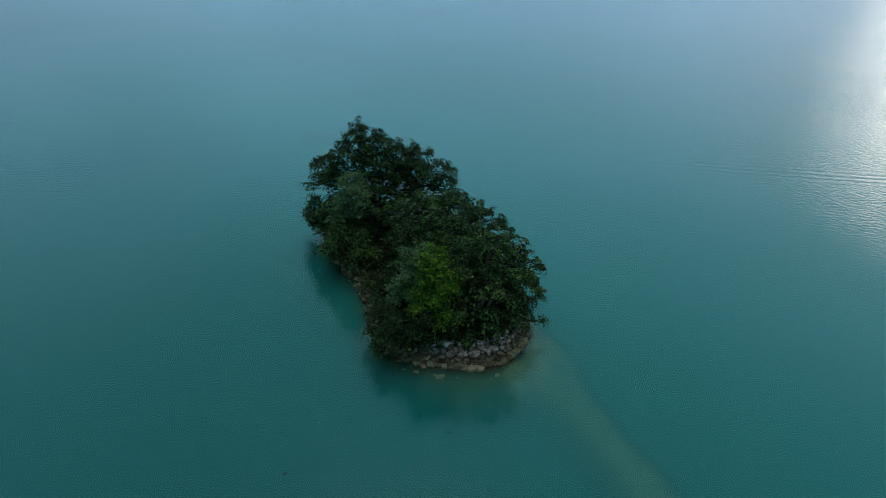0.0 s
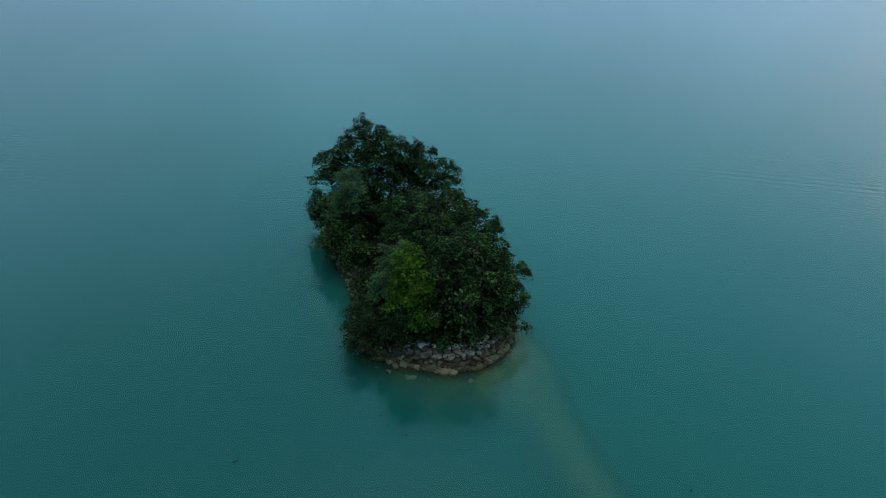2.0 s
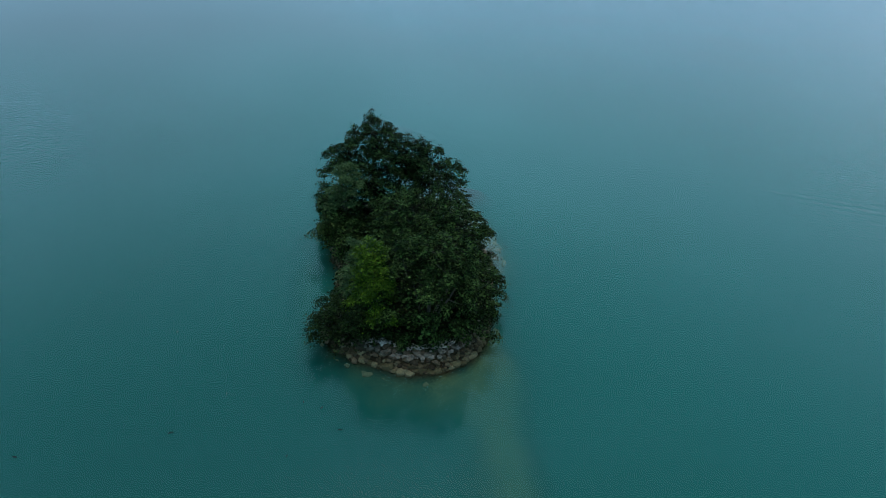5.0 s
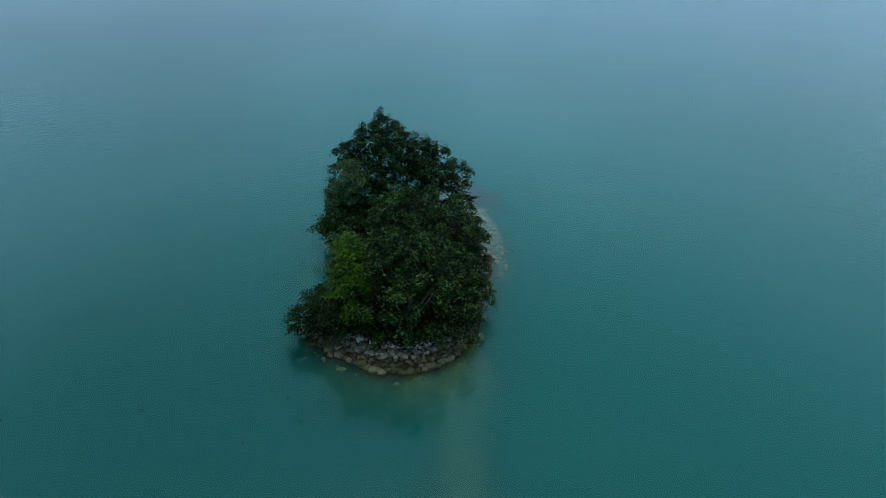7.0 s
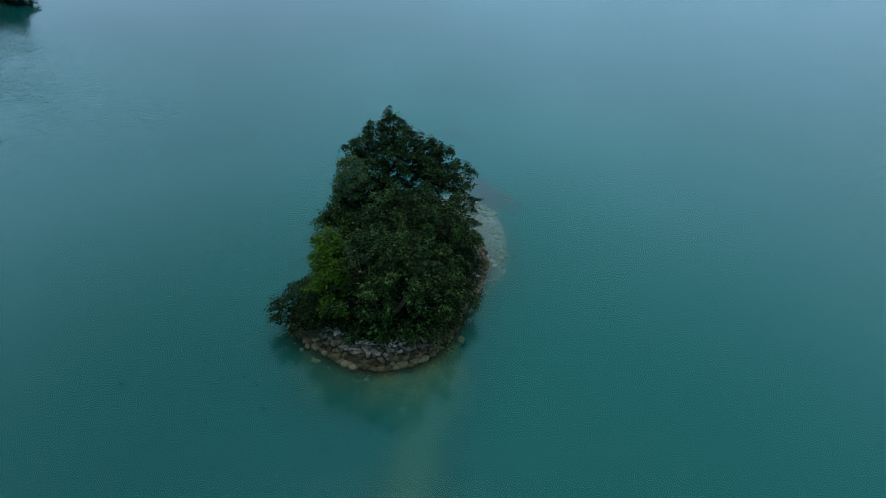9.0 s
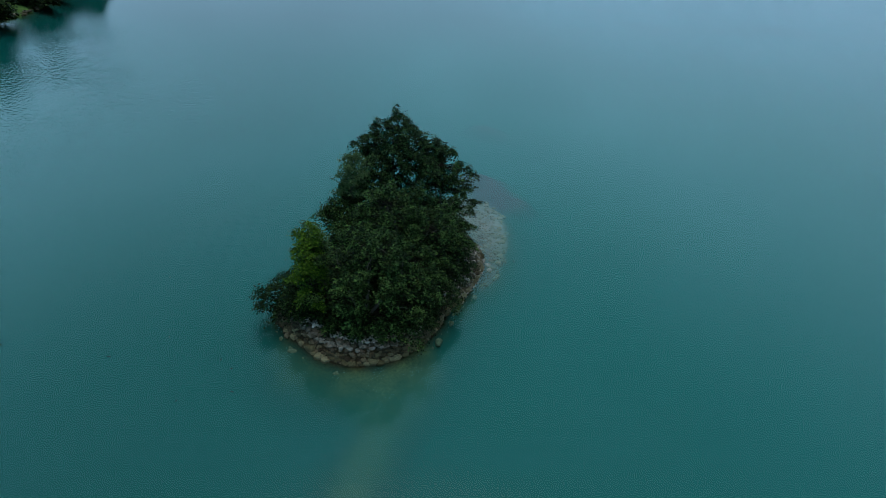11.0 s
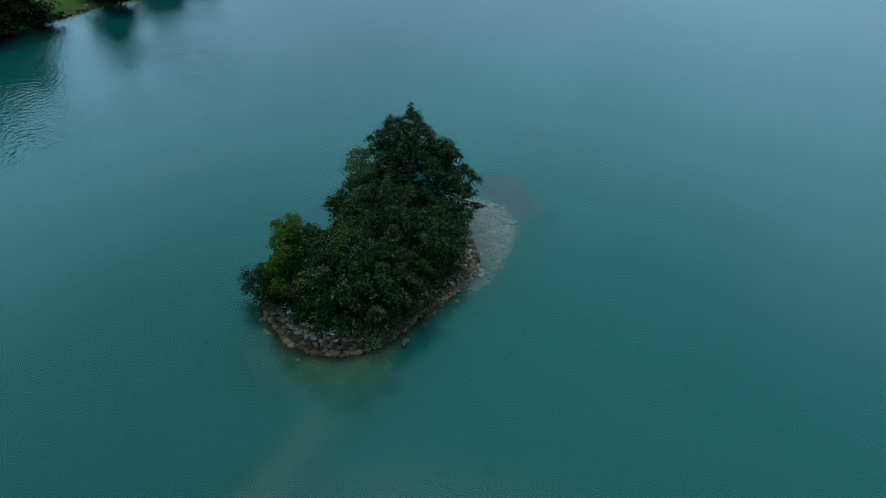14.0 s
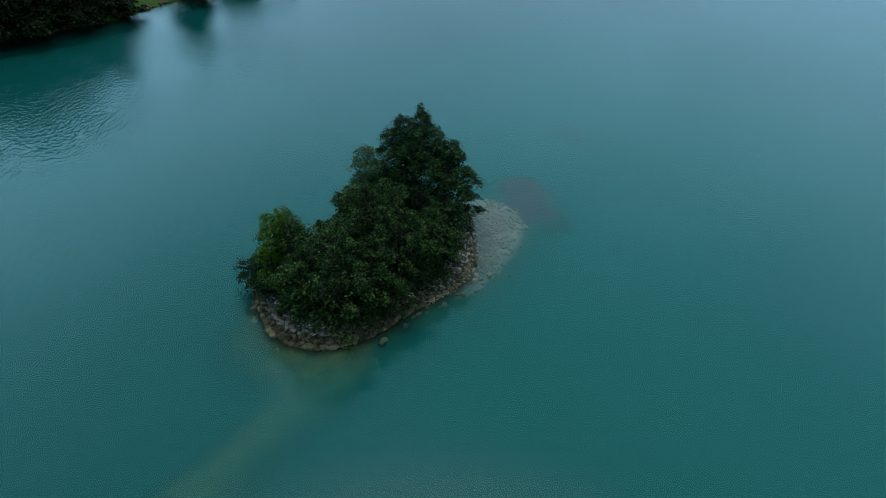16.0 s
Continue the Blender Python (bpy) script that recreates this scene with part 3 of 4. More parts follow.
def tree(name, label, category, base, lobes, leaf, seed, inner=260, bough=0.98, per=58, spread=0.115, size=0.10, stems=3, girth=0.11,
         droop=0.35, limbs_max=9, shell=0.62, bark=None, ground_z=None):
    """A broadleaf tree or shrub: stems, limbs, twigs and a crown of leaf sprays. Lobes are in world metres."""
    rng = np.random.RandomState(seed)
    bark = bark or BARK
    bx, by = base
    bz = (ground_height(bx, by) if ground_z is None else ground_z) - 0.08
    org = np.array([bx, by, bz])
    lob = np.array(lobes, float)
    lob[:, :3] -= org
    lob_mid = lob[:, :3].mean(axis=0)
    lob_mid[2] *= 0.8
    boughs = clumps_in(lob, bough, rng, shell)
    cen = sprays(boughs, lob_mid, bough, rng)
    t = thing(name, label, category, tuple(org))
    # stems rise from one stool towards the larger lobes
    order = np.argsort(-(lob[:, 3] * lob[:, 4] * lob[:, 5]))
    tips = []
    for s in range(stems):
        L = lob[order[s % len(lob)]]
        foot = np.array([rng.normal() * girth, rng.normal() * girth, 0.0])
        tip = L[:3] + np.array([rng.normal() * 0.2, rng.normal() * 0.2, L[5] * (0.55 if s < len(lob) else 0.1)])
        pts = bent(foot, tip, rng, 0.18, 8)
        rad = np.linspace(girth * (1.0 - 0.15 * s), girth * 0.22, 8)
        v, f = tube(pts, rad, 7)
        part("trunk", mesh_from("trunk", v, f, bark, True), t)
        tips.append(np.array(pts))
    # limbs to the outer sprays, thin twigs to the rest
    pick = set(rng.choice(len(cen), min(limbs_max, len(cen)), replace=False).tolist())
    twigs = []
    for i, c in enumerate(cen):
        st = tips[int(np.argmin([np.min(np.linalg.norm(p - c, axis=1)) for p in tips]))]
        low = st[st[:, 2] < c[2] + 0.1]
        low = low if len(low) else st[:1]
        a = low[int(np.argmin(np.linalg.norm(low - c, axis=1)))]
        if i in pick:
            v, f = tube(bent(a, a + (c - a) * 0.8, rng, 0.15, 6), np.linspace(girth * 0.36, 0.008, 6), 5)
            part("limb", mesh_from("limb", v, f, bark, True), t)
        else:
            twigs.append(tube(bent(a, c, rng, 0.12, 4), np.linspace(girth * 0.08, 0.004, 4), 3))
    v, f = join_tubes(twigs)
    # twigs take the darkest bark so that they don't stand out pale
    tagged(part("twig", mesh_from("twig", v, f, DARK_BARK, True), t), kind="stuff")
    v, f = leaves(cen, lob_mid, per, spread, size, rng, droop)
    # oversized leaves added inside the crown to block light and close holes
    core = lob[rng.choice(len(lob), inner)]
    heart = core[:, :3] + rng.normal(size=(inner, 3)) * core[:, 3:] * 0.30
    v2, f2 = leaves(heart[heart[:, 2] > 0.4], lob_mid, 9, size * 2.0, size * 1.9, rng, 0.2)
    f = np.concatenate([f, f2 + len(v)])
    v = np.concatenate([v, v2])
    keep_low = (v[:, 2] + bz) > 0.02
    f = f[keep_low[f].all(axis=1)]
    part("crown", mesh_from("crown", v, f, leaf, False), t)
    return t


tree("alder_tree", "tall dark-green alder with several grey stems", "tree", (-3.9, 30.8),
     [(-4.4, 31.1, 5.55, 1.8, 1.7, 2.1), (-6.5, 30.8, 4.2, 1.35, 1.3, 1.4), (-6.3, 29.5, 2.3, 1.4, 1.3, 1.3), (-7.2, 29.9, 1.7, 1.1, 1.2, 1.2), (-2.6, 31.6, 4.9, 1.6, 1.6, 1.5),
      (-4.2, 29.8, 3.4, 1.8, 1.5, 1.7)],
     ALDER_COOL, 11, inner=650, bough=0.80, per=64, spread=0.13, droop=0.15, stems=4, girth=0.15, limbs_max=14)
tree("alder_tree", "broad dark-green alder above the gravel shore", "tree", (-0.6, 31.2),
     [(-0.5, 31.4, 4.4, 1.6, 1.6, 1.5), (0.5, 31.2, 3.2, 1.3, 1.3, 1.5), (0.3, 30.2, 2.2, 1.5, 1.4, 1.5), (-1.8, 32.0, 2.6, 1.6, 1.3, 1.7)],
     ALDER_COOL, 12, inner=160, bough=0.90, per=64, spread=0.12, droop=0.2, stems=3, girth=0.11)
tree("alder_tree", "round-crowned green alder in the middle of the island", "tree", (1.0, 26.0),
     [(0.8, 25.4, 4.1, 2.2, 2.2, 1.7), (2.6, 26.2, 3.1, 1.7, 1.9, 1.6), (2.3, 28.3, 2.5, 1.3, 1.6, 1.6), (-0.6, 26.6, 3.0, 1.8, 1.8, 1.8)],
     ALDER, 13, inner=200, bough=1.02, per=64, stems=3, girth=0.12)
tree("alder_tree", "spreading green alder over the stone embankment", "tree", (3.0, 20.9),
     [(3.2, 21.0, 4.0, 2.2, 2.2, 1.6), (4.7, 22.1, 2.9, 1.35, 1.6, 1.3), (2.6, 19.9, 3.0, 1.7, 1.3, 1.2), (4.0, 23.2, 2.6, 1.6, 1.5, 1.6),
      (2.6, 20.2, 1.2, 1.2, 0.8, 0.8), (3.6, 20.0, 1.4, 1.0, 0.8, 0.9), (4.7, 21.0, 1.4, 0.8, 1.0, 0.9)],
     ALDER, 14, inner=200, bough=1.0, per=66, stems=4, girth=0.12, limbs_max=12)
tree("ash_sapling", "slender yellow-green ash sapling", "tree", (0.9, 19.6),
     [(0.5, 19.5, 4.9, 0.55, 0.55, 0.75), (0.9, 19.4, 4.1, 0.75, 0.7, 0.8), (0.7, 19.3, 3.2, 0.75, 0.7, 0.9), (1.2, 19.0, 2.3, 0.6, 0.5, 0.7)],
     ASH, 15, inner=20, bough=0.6, per=44, spread=0.13, size=0.10, stems=2, girth=0.05, limbs_max=5)
tree("willow_sapling", "feathery grey-green willow sapling with upright shoots", "tree", (-0.2, 20.6),
     [(-0.3, 20.7, 4.3, 0.5, 0.5, 0.8), (0.2, 20.3, 4.6, 0.35, 0.35, 0.7), (-0.2, 20.6, 3.2, 0.8, 0.7, 0.9), (-0.6, 21.0, 2.3, 0.9, 0.8, 0.9)],
     GREY_WILLOW, 25, inner=10, bough=0.55, per=22, spread=0.12, size=0.11, stems=5, girth=0.035, limbs_max=6, droop=0.1)
tree("willow_bush", "dense dark willow bush leaning over the water", "bush", (-0.6, 19.0),
     [(-0.8, 18.8, 1.0, 1.3, 1.1, 1.0), (0.4, 18.9, 1.4, 1.0, 0.8, 1.1), (-1.4, 19.8, 1.0, 0.9, 1.2, 1.0), (-0.7, 18.3, 0.7, 1.2, 0.6, 0.6)],
     WILLOW, 16, bough=0.62, per=48, spread=0.14, size=0.085, stems=5, girth=0.04, droop=0.2)
tree("willow_bush", "low green willow bush beside the cove", "bush", (-5.0, 27.2),
     [(-5.1, 27.4, 1.6, 1.2, 1.3, 1.5), (-4.2, 26.2, 1.4, 1.1, 1.0, 1.2), (-5.3, 26.3, 2.0, 0.8, 0.8, 0.9)],
     ALDER, 17, bough=0.7, per=42, spread=0.15, size=0.1, stems=5, girth=0.045)
tree("willow_sapling", "tall feathery grey-green willow beside the cove", "tree", (-4.7, 27.6),
     [(-4.8, 27.3, 4.6, 0.7, 0.7, 1.1), (-5.1, 27.4, 3.6, 0.7, 0.7, 0.9)],
     GREY_WILLOW, 26, inner=20, bough=0.6, per=26, spread=0.14, size=0.11, stems=3, girth=0.045, limbs_max=6, droop=0.15)
tree("willow_bush", "dark low bush above the waterline stones", "bush", (4.4, 24.6),
     [(4.7, 24.4, 1.1, 1.1, 1.4, 1.0), (5.3, 22.9, 0.9, 0.8, 1.1, 0.7), (4.2, 26.0, 1.0, 0.9, 1.1, 0.9), (3.9, 27.5, 1.2, 0.8, 1.0, 0.9)], WILLOW, 18, bough=0.62, per=44, spread=0.14, size=0.09, stems=4, girth=0.03)
tree("elder_bush", "dark elder bush filling the gap between the trees", "bush", (-0.6, 22.6),
     [(-0.4, 22.5, 1.7, 1.7, 1.7, 1.5), (1.0, 23.2, 2.2, 1.4, 1.4, 1.6)], WILLOW, 19,  stems=4, girth=0.05)


def build_undergrowth():
    """Nettles and brambles over the island's soil, too many to tell apart."""
    rng = np.random.RandomState(31)
    x, y = rng.uniform(-7.5, 6.2, 2600), rng.uniform(17.6, 35.0, 2600)
    ok = shore_distance(x, y) < np.where((x < 0.5) & (y > 19.5), -0.25, -1.05)
    c = np.stack([x[ok], y[ok], np.array([ground_height(a, b) for a, b in zip(x[ok], y[ok])]) + rng.uniform(0.1, 0.55, ok.sum())], axis=1)
    v, f = leaves(c, np.array([0.0, 25.0, -3.0]), 26, 0.17, 0.13, rng, 0.3)
    return tagged(new("undergrowth", mesh_from("undergrowth", v, f, WILLOW)), "dark nettles and brambles under the island trees", "undergrowth", kind="stuff")


build_undergrowth()


# ---------------------------------------------------------------- far shore
BANK = np.array([(-62.0, -30.0), (-69.0, -14.0), (-75.5, 2.6), (-79.0, 9.6), (-83.0, 16.5), (-92.5, 24.0), (-99.5, 31.0), (-105.5, 38.0),
                 (-111.0, 42.5), (-123.0, 50.0), (-140.0, 60.5), (-149.0, 66.0), (-158.0, 78.0), (-172.0, 92.0)])


def bank_at(s):
    """A point of the far waterline and the direction inland; s from 0 to 1."""
    k = s * (len(BANK) - 1)
    i = min(int(k), len(BANK) - 2)
    a, b = BANK[i], BANK[i + 1]
    d = (b - a) / np.linalg.norm(b - a)
    return a + (b - a) * (k - i), np.array([-d[1], d[0]])


def build_bank():
    cols = np.array([-9.0, -3.0, -1.0, 0.0, 0.5, 1.1, 3.0, 7.0, 14.0, 30.0, 60.0, 66.0])
    zs = np.array([-3.6, -1.6, -0.5, 0.0, 0.45, 0.7, 1.1, 1.8, 2.6, 4.0, 6.0, -3.6])
    n = 90
    vs = []
    for i in range(n):
        p, inl = bank_at(i / (n - 1))
        for c, z in zip(cols, zs):
            w = 0.5 * math.sin(i * 1.7) * math.exp(-abs(c) / 6) + 0.25 * math.sin(i * 0.61 + c)
            q = p + inl * (c + w)
            vs.append((q[0], q[1], z + 0.08 * math.sin(i * 2.3 + c * 1.9) * (z > 0)))
    k = len(cols)
    fs = [(i * k + j, (i + 1) * k + j, (i + 1) * k + j + 1, i * k + j + 1) for i in range(n - 1) for j in range(k - 1)]
    return tagged(new("lakeshore", mesh_from("lakeshore", vs, fs, MEADOW, True)), "grassy lake bank rising from a stony waterline", "lake bank", kind="structure")


lakeshore = build_bank()


def rock_mesh(name, seed, squash=0.65, mat=None, block=3.5):
    """A weathered block, about one metre wide."""
    g = random.Random(seed)
    bm = bmesh.new()
    n = 24
    for i in range(n):                                  # points spread evenly over a rounded block
        z = 1 - 2 * (i + 0.5) / n
        r, a = math.sqrt(1 - z * z), i * 2.39996 + g.uniform(-0.3, 0.3)
        v = Vector((r * math.cos(a), r * math.sin(a), z))
        k = (abs(v.x) ** block + abs(v.y) ** block + abs(v.z) ** block) ** (1 / block)
        v = v / k * 0.5 * g.uniform(0.86, 1.08)
        bm.verts.new((v.x * 1.12, v.y * 0.92, v.z * squash))
    res = bmesh.ops.convex_hull(bm, input=bm.verts)
    junk = [e for e in res["geom_interior"] if isinstance(e, bmesh.types.BMVert)]
    bmesh.ops.delete(bm, geom=junk, context="VERTS")
    me = bpy.data.meshes.new(name)
    bm.to_mesh(me)
    bm.free()
    me.materials.append(mat or STONE)
    return me


ROCKS = [rock_mesh("stone", 40 + i, 0.55 + 0.05 * (i % 5)) for i in range(12)]
PALE_ROCKS = [rock_mesh("stone", 80 + i, 0.5 + 0.05 * (i % 4), PEBBLE) for i in range(6)]
BLOCKS = [rock_mesh("stone", 120 + i, 0.62 + 0.06 * (i % 4), TAN, 6.0) for i in range(8)]
SUNK = [rock_mesh("stone", 140 + i, 0.42 + 0.05 * (i % 4), TAN) for i in range(6)]
DARK_ROCKS = [rock_mesh("stone", 60 + i, 0.55 + 0.05 * (i % 5), RUBBLE) for i in range(8)]


def rubble(name, label, spots, seed, parent=None, mat=None, kind="stuff", category="stones"):
    """Many small stones joined into one mesh; spots are (x, y, z, size)."""
    rng = np.random.RandomState(seed)
    data = []
    for me in ROCKS:
        v = np.array([tuple(q.co) for q in me.vertices])
        f = np.array([tuple(p.vertices) for p in me.polygons if len(p.vertices) == 3])
        data.append((v, f))
    vs, fs, o = [], [], 0
    for x, y, z, s in spots:
        v, f = data[rng.randint(len(data))]
        a = rng.uniform(0, 6.28)
        m = np.array([[math.cos(a), -math.sin(a), 0], [math.sin(a), math.cos(a), 0], [0, 0, 1]])
        vs.append((v * s * rng.uniform(0.75, 1.25, 3)) @ m.T + (x, y, z))
        fs.append(f + o)
        o += len(v)
    ob = new(name, mesh_from(name, np.concatenate(vs), np.concatenate(fs), mat or STONE))
    if parent:
        ob.parent = parent
    return tagged(ob, label, "" if parent else category, kind=kind)


rng = np.random.RandomState(77)
spots = []
for i in range(420):
    p, inl = bank_at(rng.rand())
    q = p + inl * rng.normal(0.25, 0.3)
    spots.append((q[0], q[1], rng.uniform(0.0, 0.35), rng.uniform(0.35, 0.95)))
rubble("bank_stones", "weathered riprap stones along the lake bank", spots, 5, None, RUBBLE)

for i, (x, y, h, r) in enumerate([(-77.0, -7.0, 17.0, 5.0), (-79.5, 2.5, 16.5, 5.0), (-83.0, 9.0, 13.5, 4.4), (-88.0, 16.0, 11.5, 3.8),
                                  (-101.8, 33.2, 12.0, 2.2), (-117.0, 45.0, 7.0, 2.2), (-127.0, 50.5, 9.0, 2.6), (-149.5, 63.0, 8.0, 2.6), (-152.0, 68.5, 8.0, 3.4), (-71.0, -19.0, 17.0, 5.5)]):
    tree("shore_tree", "tall dark broadleaf tree on the far bank", "tree", (x, y),
         [(x, y, h * 0.62, r * 0.9, r * 0.9, h * 0.36), (x + r * 0.4, y - r * 0.3, h * 0.32, r * 1.1, r * 1.1, h * 0.28),
          (x + r * 0.3, y + r * 0.45, 2.2, r * 1.0, r * 1.0, 2.4)],
         SHORE_LEAF, 60 + i, bough=2.0, per=26, spread=0.5, size=0.4, stems=2, girth=0.28, limbs_max=6, ground_z=0.8)


for i, (x, y, r, h) in enumerate([(-75.6, -2.0, 2.3, 3.6), (-77.2, 3.0, 2.4, 3.8), (-78.8, 6.5, 2.0, 3.0), (-80.8, 10.2, 2.3, 3.6), (-83.2, 13.8, 2.2, 3.4),
                                  (-87.0, 18.0, 2.2, 3.0)]):
    tree("shore_bush", "dark bush hanging over the far waterline", "bush", (x, y),
         [(x, y, h * 0.5, r, r, h * 0.5), (x + 0.8, y + 0.4, h * 0.3, r * 0.9, r * 0.9, h * 0.3)],
         SHORE_LEAF, 80 + i, bough=1.1, per=26, spread=0.28, size=0.24, stems=3, girth=0.08, limbs_max=4, ground_z=0.5)


# ---------------------------------------------------------------- floating bits
def floating_bark(x, y, turn, size):
    g = random.Random(int(x * 100))
    bm = bmesh.new()
    n, rows = 6, []
    for i in range(n + 1):
        u = i / n
        w = 0.5 * math.sin(math.pi * (0.08 + 0.84 * u)) * 0.42
        row = []
        for k, s in enumerate((-1, -0.35, 0.35, 1)):
            row.append(bm.verts.new(((u - 0.5) * size, s * w * size, 0.012 + 0.02 * size * s * s * 6 + 0.03 * size * math.sin(3 * u + g.random()))))
        rows.append(row)
    for a, b in zip(rows, rows[1:]):
        for k in range(3):
            bm.faces.new((a[k], a[k + 1], b[k + 1], b[k]))
    bmesh.ops.solidify(bm, geom=bm.faces[:], thickness=0.02)
    me = bpy.data.meshes.new("floating_bark")
    bm.to_mesh(me)
    bm.free()
    me.materials.append(DARK_BARK)
    ob = new("floating_bark", me)
    ob.matrix_world = pose(x, y, 0.01, 0, 0, turn)
    return tagged(ob, "small dark curled speck floating on the lake", "bark", "floating bark")


# dark specks that drift, their kind unknown, stood in for by curled chips
for x, y, turn, size in [(-4.4, 11.3, 40, 0.26), (-0.4, 14.7, 130, 0.2), (0.5, 14.7, 75, 0.22), (1.8, 13.9, 20, 0.24), (0.5, 12.0, 100, 0.2),
                         (-8.9, 8.3, 10, 0.24), (13.2, 13.5, 60, 0.22), (-12.3, 63.4, 0, 0.34)]:
    floating_bark(x, y, turn, size * 0.8)


def floating_feather(x, y, turn):
    bm = bmesh.new()
    rows = []
    for i in range(7):
        u = i / 6
        w = 0.018 * math.sin(math.pi * (0.1 + 0.85 * u))
        rows.append([bm.verts.new((0.10 * (u - 0.5), k * w, 0.012 + 0.02 * u * u + 0.006 * abs(k))) for k in (-1, 0, 1)])
    for a, b in zip(rows, rows[1:]):
        for k in range(2):
            bm.faces.new((a[k], a[k + 1], b[k + 1], b[k]))
    bmesh.ops.solidify(bm, geom=bm.faces[:], thickness=0.006)
    me = bpy.data.meshes.new("floating_feather")
    bm.to_mesh(me)
    bm.free()
    me.materials.append(FEATHER)
    ob = new("floating_feather", me)
    ob.matrix_world = pose(x, y, 0.008, 0, 0, turn)
    return tagged(ob, "small white feather floating on the lake", "feather", "floating feathers")


for x, y, turn in [(-14.8, 17.6, 20), (-8.7, 16.5, 75), (-3.75, 13.9, 140)]:
    floating_feather(x, y, turn)


# ---------------------------------------------------------------- stones of the island
def along_shore(s):
    """A point of the waterline, s metres from the front, with the outward normal."""
    nxt = np.roll(RING, -1, axis=0)
    seg = np.linalg.norm(nxt - RING, axis=1)
    cum = np.concatenate([[0], np.cumsum(seg)])
    s = s % cum[-1]
    i = int(np.searchsorted(cum, s, side="right") - 1)
    d = (nxt[i] - RING[i]) / seg[i]
    return RING[i] + d * (s - cum[i]), np.array([d[1], -d[0]])


PERIM = float(np.linalg.norm(np.roll(RING, -1, axis=0) - RING, axis=1).sum())


def lay_stone(x, y, z, size, rng, tilt=12, kinds=None, turn=None):
    kinds = kinds or ROCKS
    ob = new("stone", kinds[rng.randint(len(kinds))])
    ob.matrix_world = pose(x, y, z, rng.normal() * tilt, rng.normal() * tilt, rng.uniform(0, 360) if turn is None else turn) @ Matrix.Diagonal(
        (size * rng.uniform(0.9, 1.25), size * rng.uniform(0.85, 1.1), size * rng.uniform(0.85, 1.15), 1))
    ob.parent = ground
    return ob


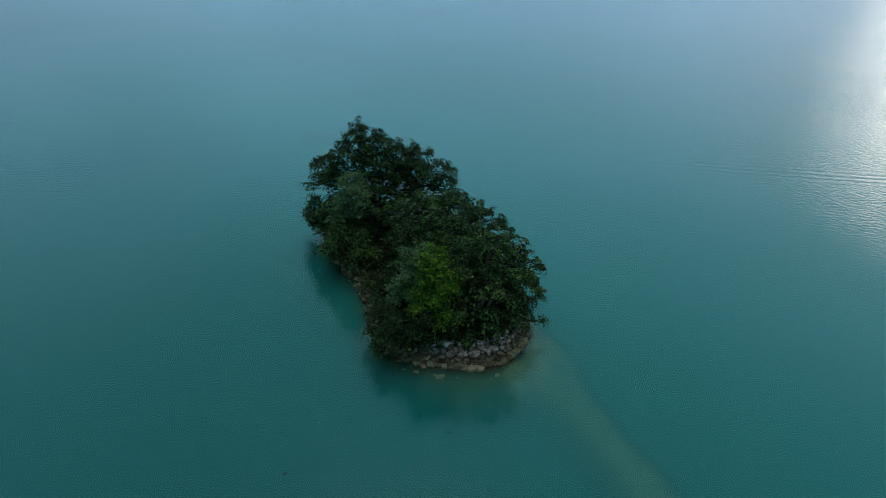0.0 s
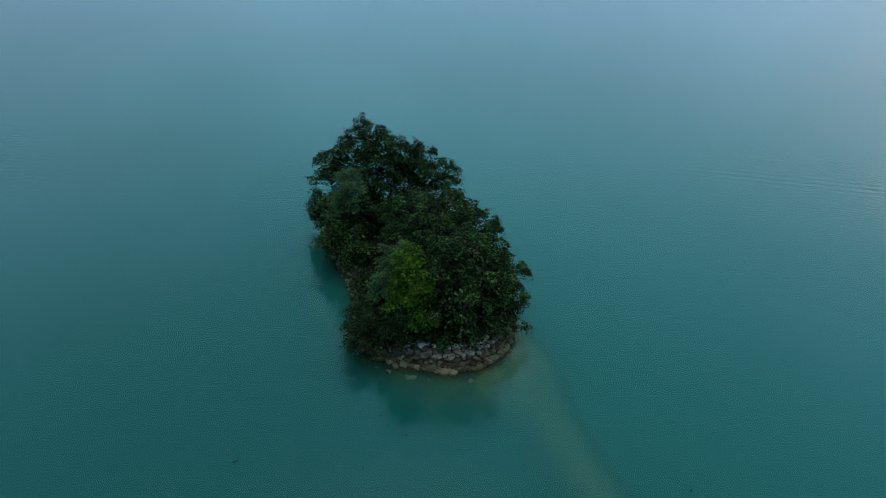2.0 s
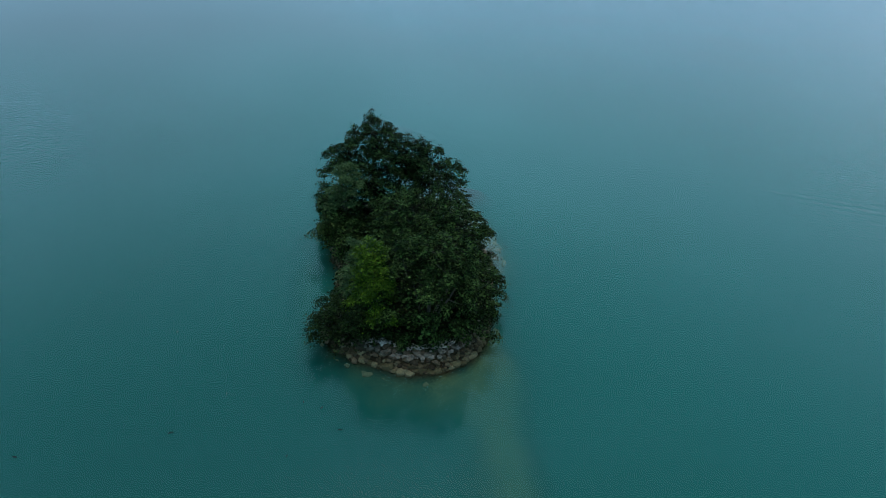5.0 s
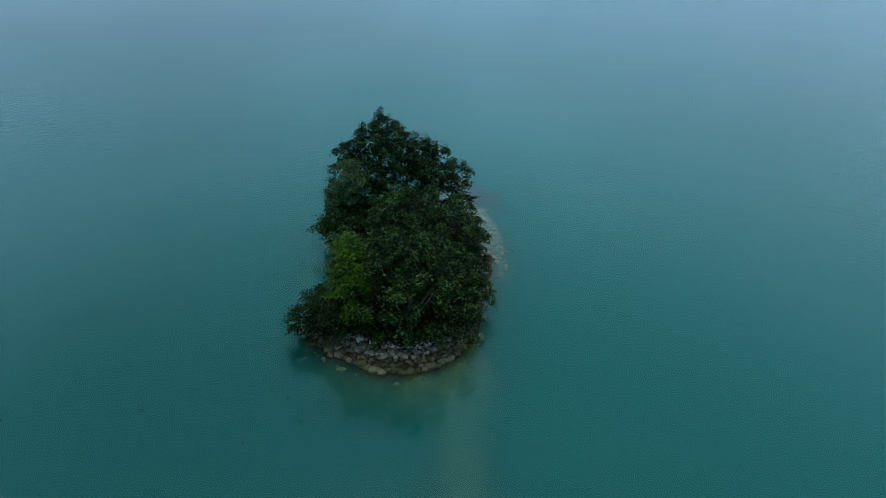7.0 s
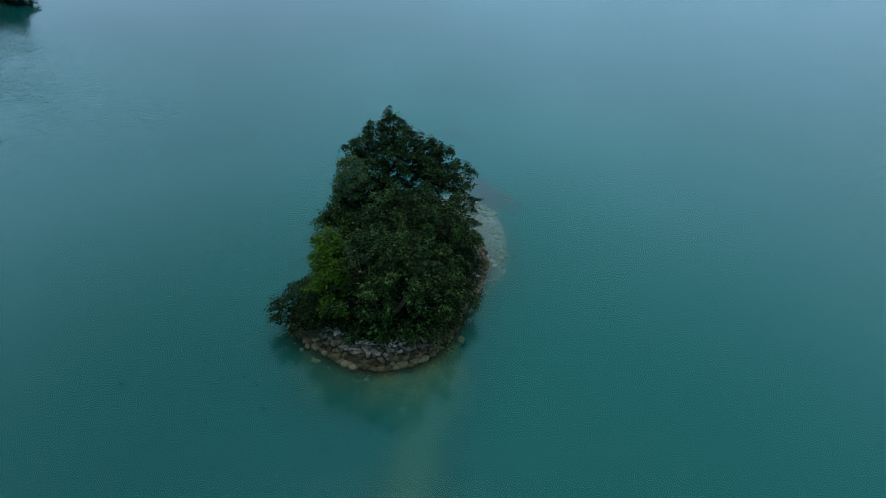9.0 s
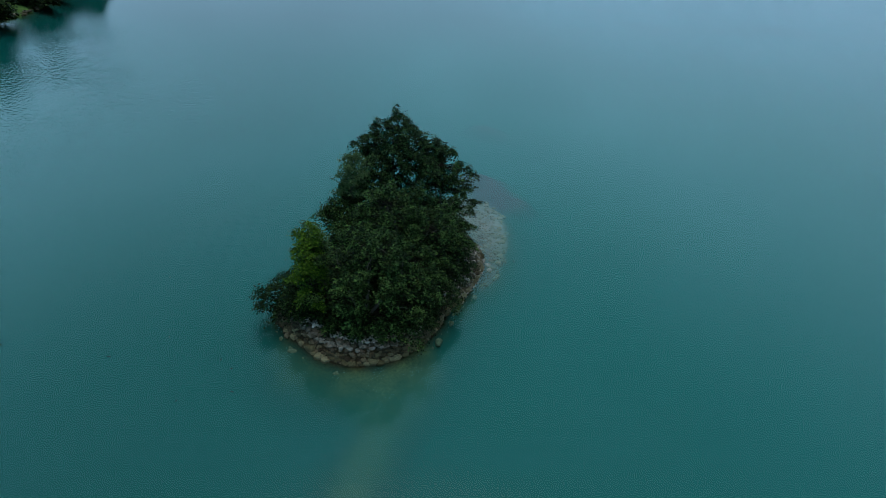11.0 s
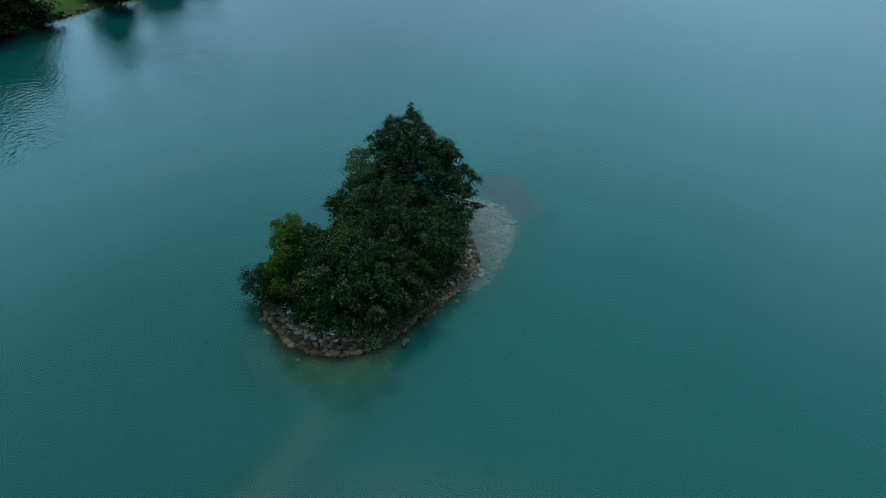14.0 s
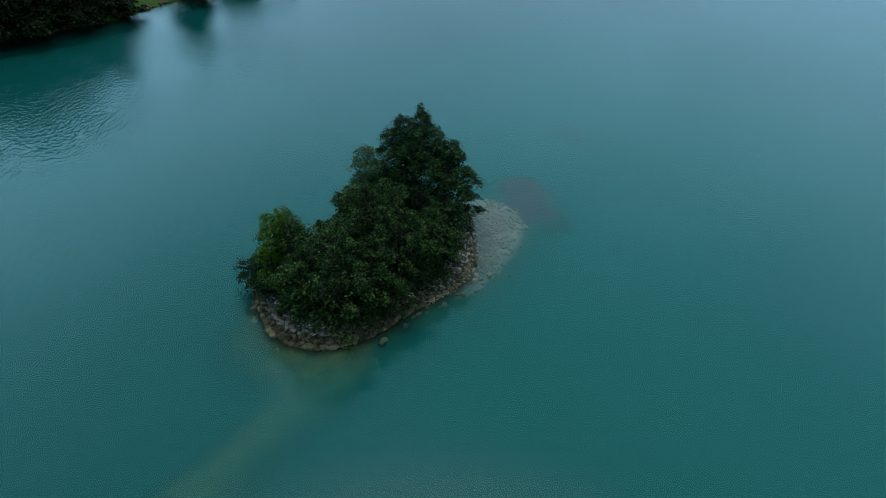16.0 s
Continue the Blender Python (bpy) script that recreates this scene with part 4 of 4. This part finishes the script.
def build_stones():
    rng = np.random.RandomState(9)
    # one tight course of broad damp blocks at the waterline
    s = -1.6
    while s < 18.5:
        size = rng.uniform(0.28, 0.50) if s < 9 else rng.uniform(0.24, 0.44)
        p, n = along_shore(s + size * 0.4)
        q = p + n * rng.normal(-0.14, 0.06)
        lay_stone(q[0], q[1], rng.uniform(-0.04, 0.05), size, rng, 8, BLOCKS, math.degrees(math.atan2(-n[0], n[1])) + rng.normal() * 14)
        s += size * rng.uniform(0.80, 0.96)
    # a second, broken course behind it, mostly dark brown
    s = -1.0
    while s < 17.0:
        size = rng.uniform(0.20, 0.40)
        p, n = along_shore(s)
        q = p + n * rng.normal(-0.42, 0.07)
        lay_stone(q[0], q[1], 0.17 + rng.uniform(-0.05, 0.05), size, rng, 16, DARK_ROCKS + BLOCKS[:3])
        s += size * rng.uniform(0.8, 1.25)
    # a drowned course, uneven, some stones well out from the rest
    s = -2.4
    while s < 19.0:
        size = rng.uniform(0.28, 0.50)
        p, n = along_shore(s)
        q = p + n * abs(rng.normal(0.14, 0.11))
        lay_stone(q[0], q[1], rng.uniform(-0.36, -0.25), size, rng, 8, SUNK)
        s += size * rng.uniform(0.9, 2.0)
    # pale dry blocks heaped along the rim of the soil
    for inset, lift, first, last in ((-0.80, 0.44, -2.0, 6.6), (-1.02, 0.58, -2.4, 7.0), (-1.26, 0.66, -2.4, 5.6)):
        s = first
        while s < last:
            size = rng.uniform(0.18, 0.38)
            p, n = along_shore(s)
            q = p + n * rng.normal(inset, 0.06)
            lay_stone(q[0], q[1], lift + rng.uniform(-0.06, 0.06), size, rng, 14)
            s += size * rng.uniform(0.72, 0.9)
    # a few pale ones among the dark rubble of the flank
    for s in (8.6, 11.9, 14.2, 16.1):
        p, n = along_shore(s + rng.uniform(-0.3, 0.3))
        q = p + n * rng.uniform(-0.75, -0.35)
        lay_stone(q[0], q[1], ground_height(q[0], q[1]) + 0.08, rng.uniform(0.28, 0.5), rng, 14)
    # drowned stones on the gravel shelf, laid thicker at its outer rim
    laid = 0
    while laid < 130:
        x, y = rng.uniform(-4.5, 5.2), rng.uniform(27.5, 38.6)
        sd = float(shelf_distance(np.array([x]), np.array([y]))[0])
        if sd > 0.25 or shore_distance(np.array([x]), np.array([y]))[0] < 0.15 or rng.rand() > math.exp(-abs(sd + 0.25) / 0.9):
            continue
        size = rng.uniform(0.16, 0.44) if sd > -0.8 else rng.uniform(0.12, 0.26)
        lay_stone(x, y, ground_height(x, y) + 0.02, size, rng, 10, PALE_ROCKS)
        laid += 1
    # cobbles between the courses
    spots = []
    for _ in range(900):
        s = rng.uniform(-2, 23)
        p, n = along_shore(s)
        k = rng.uniform(-0.95, -0.1)
        q = p + n * k
        spots.append((q[0], q[1], ground_height(q[0], q[1]) + 0.02, rng.uniform(0.12, 0.3)))
    for _ in range(420):
        s = rng.uniform(28, PERIM)
        p, n = along_shore(s)
        q = p + n * rng.uniform(-0.8, 0.15)
        spots.append((q[0], q[1], ground_height(q[0], q[1]) + 0.02, rng.uniform(0.14, 0.4)))
    rubble("cobbles", "brown damp cobbles packed between the larger blocks", spots, 21, ground, RUBBLE)
    # pale pebble beach on the right flank
    spots = []
    for _ in range(1300):
        s = rng.uniform(12.3, 24)
        p, n = along_shore(s)
        q = p + n * rng.uniform(-1.6, 0.1)
        spots.append((q[0], q[1], ground_height(q[0], q[1]) + 0.01, rng.uniform(0.06, 0.17)))
    for _ in range(900):
        t = rng.rand()
        x, y = 3.0 - 5.4 * t + rng.normal(0, 0.9), 31.4 + 5.0 * t + rng.normal(0, 0.9)
        spots.append((x, y, ground_height(x, y) + 0.01, rng.uniform(0.08, 0.2)))
    rubble("pebbles", "pale pinkish pebbles of the beach and shelf", spots, 22, ground, PEBBLE)


build_stones()
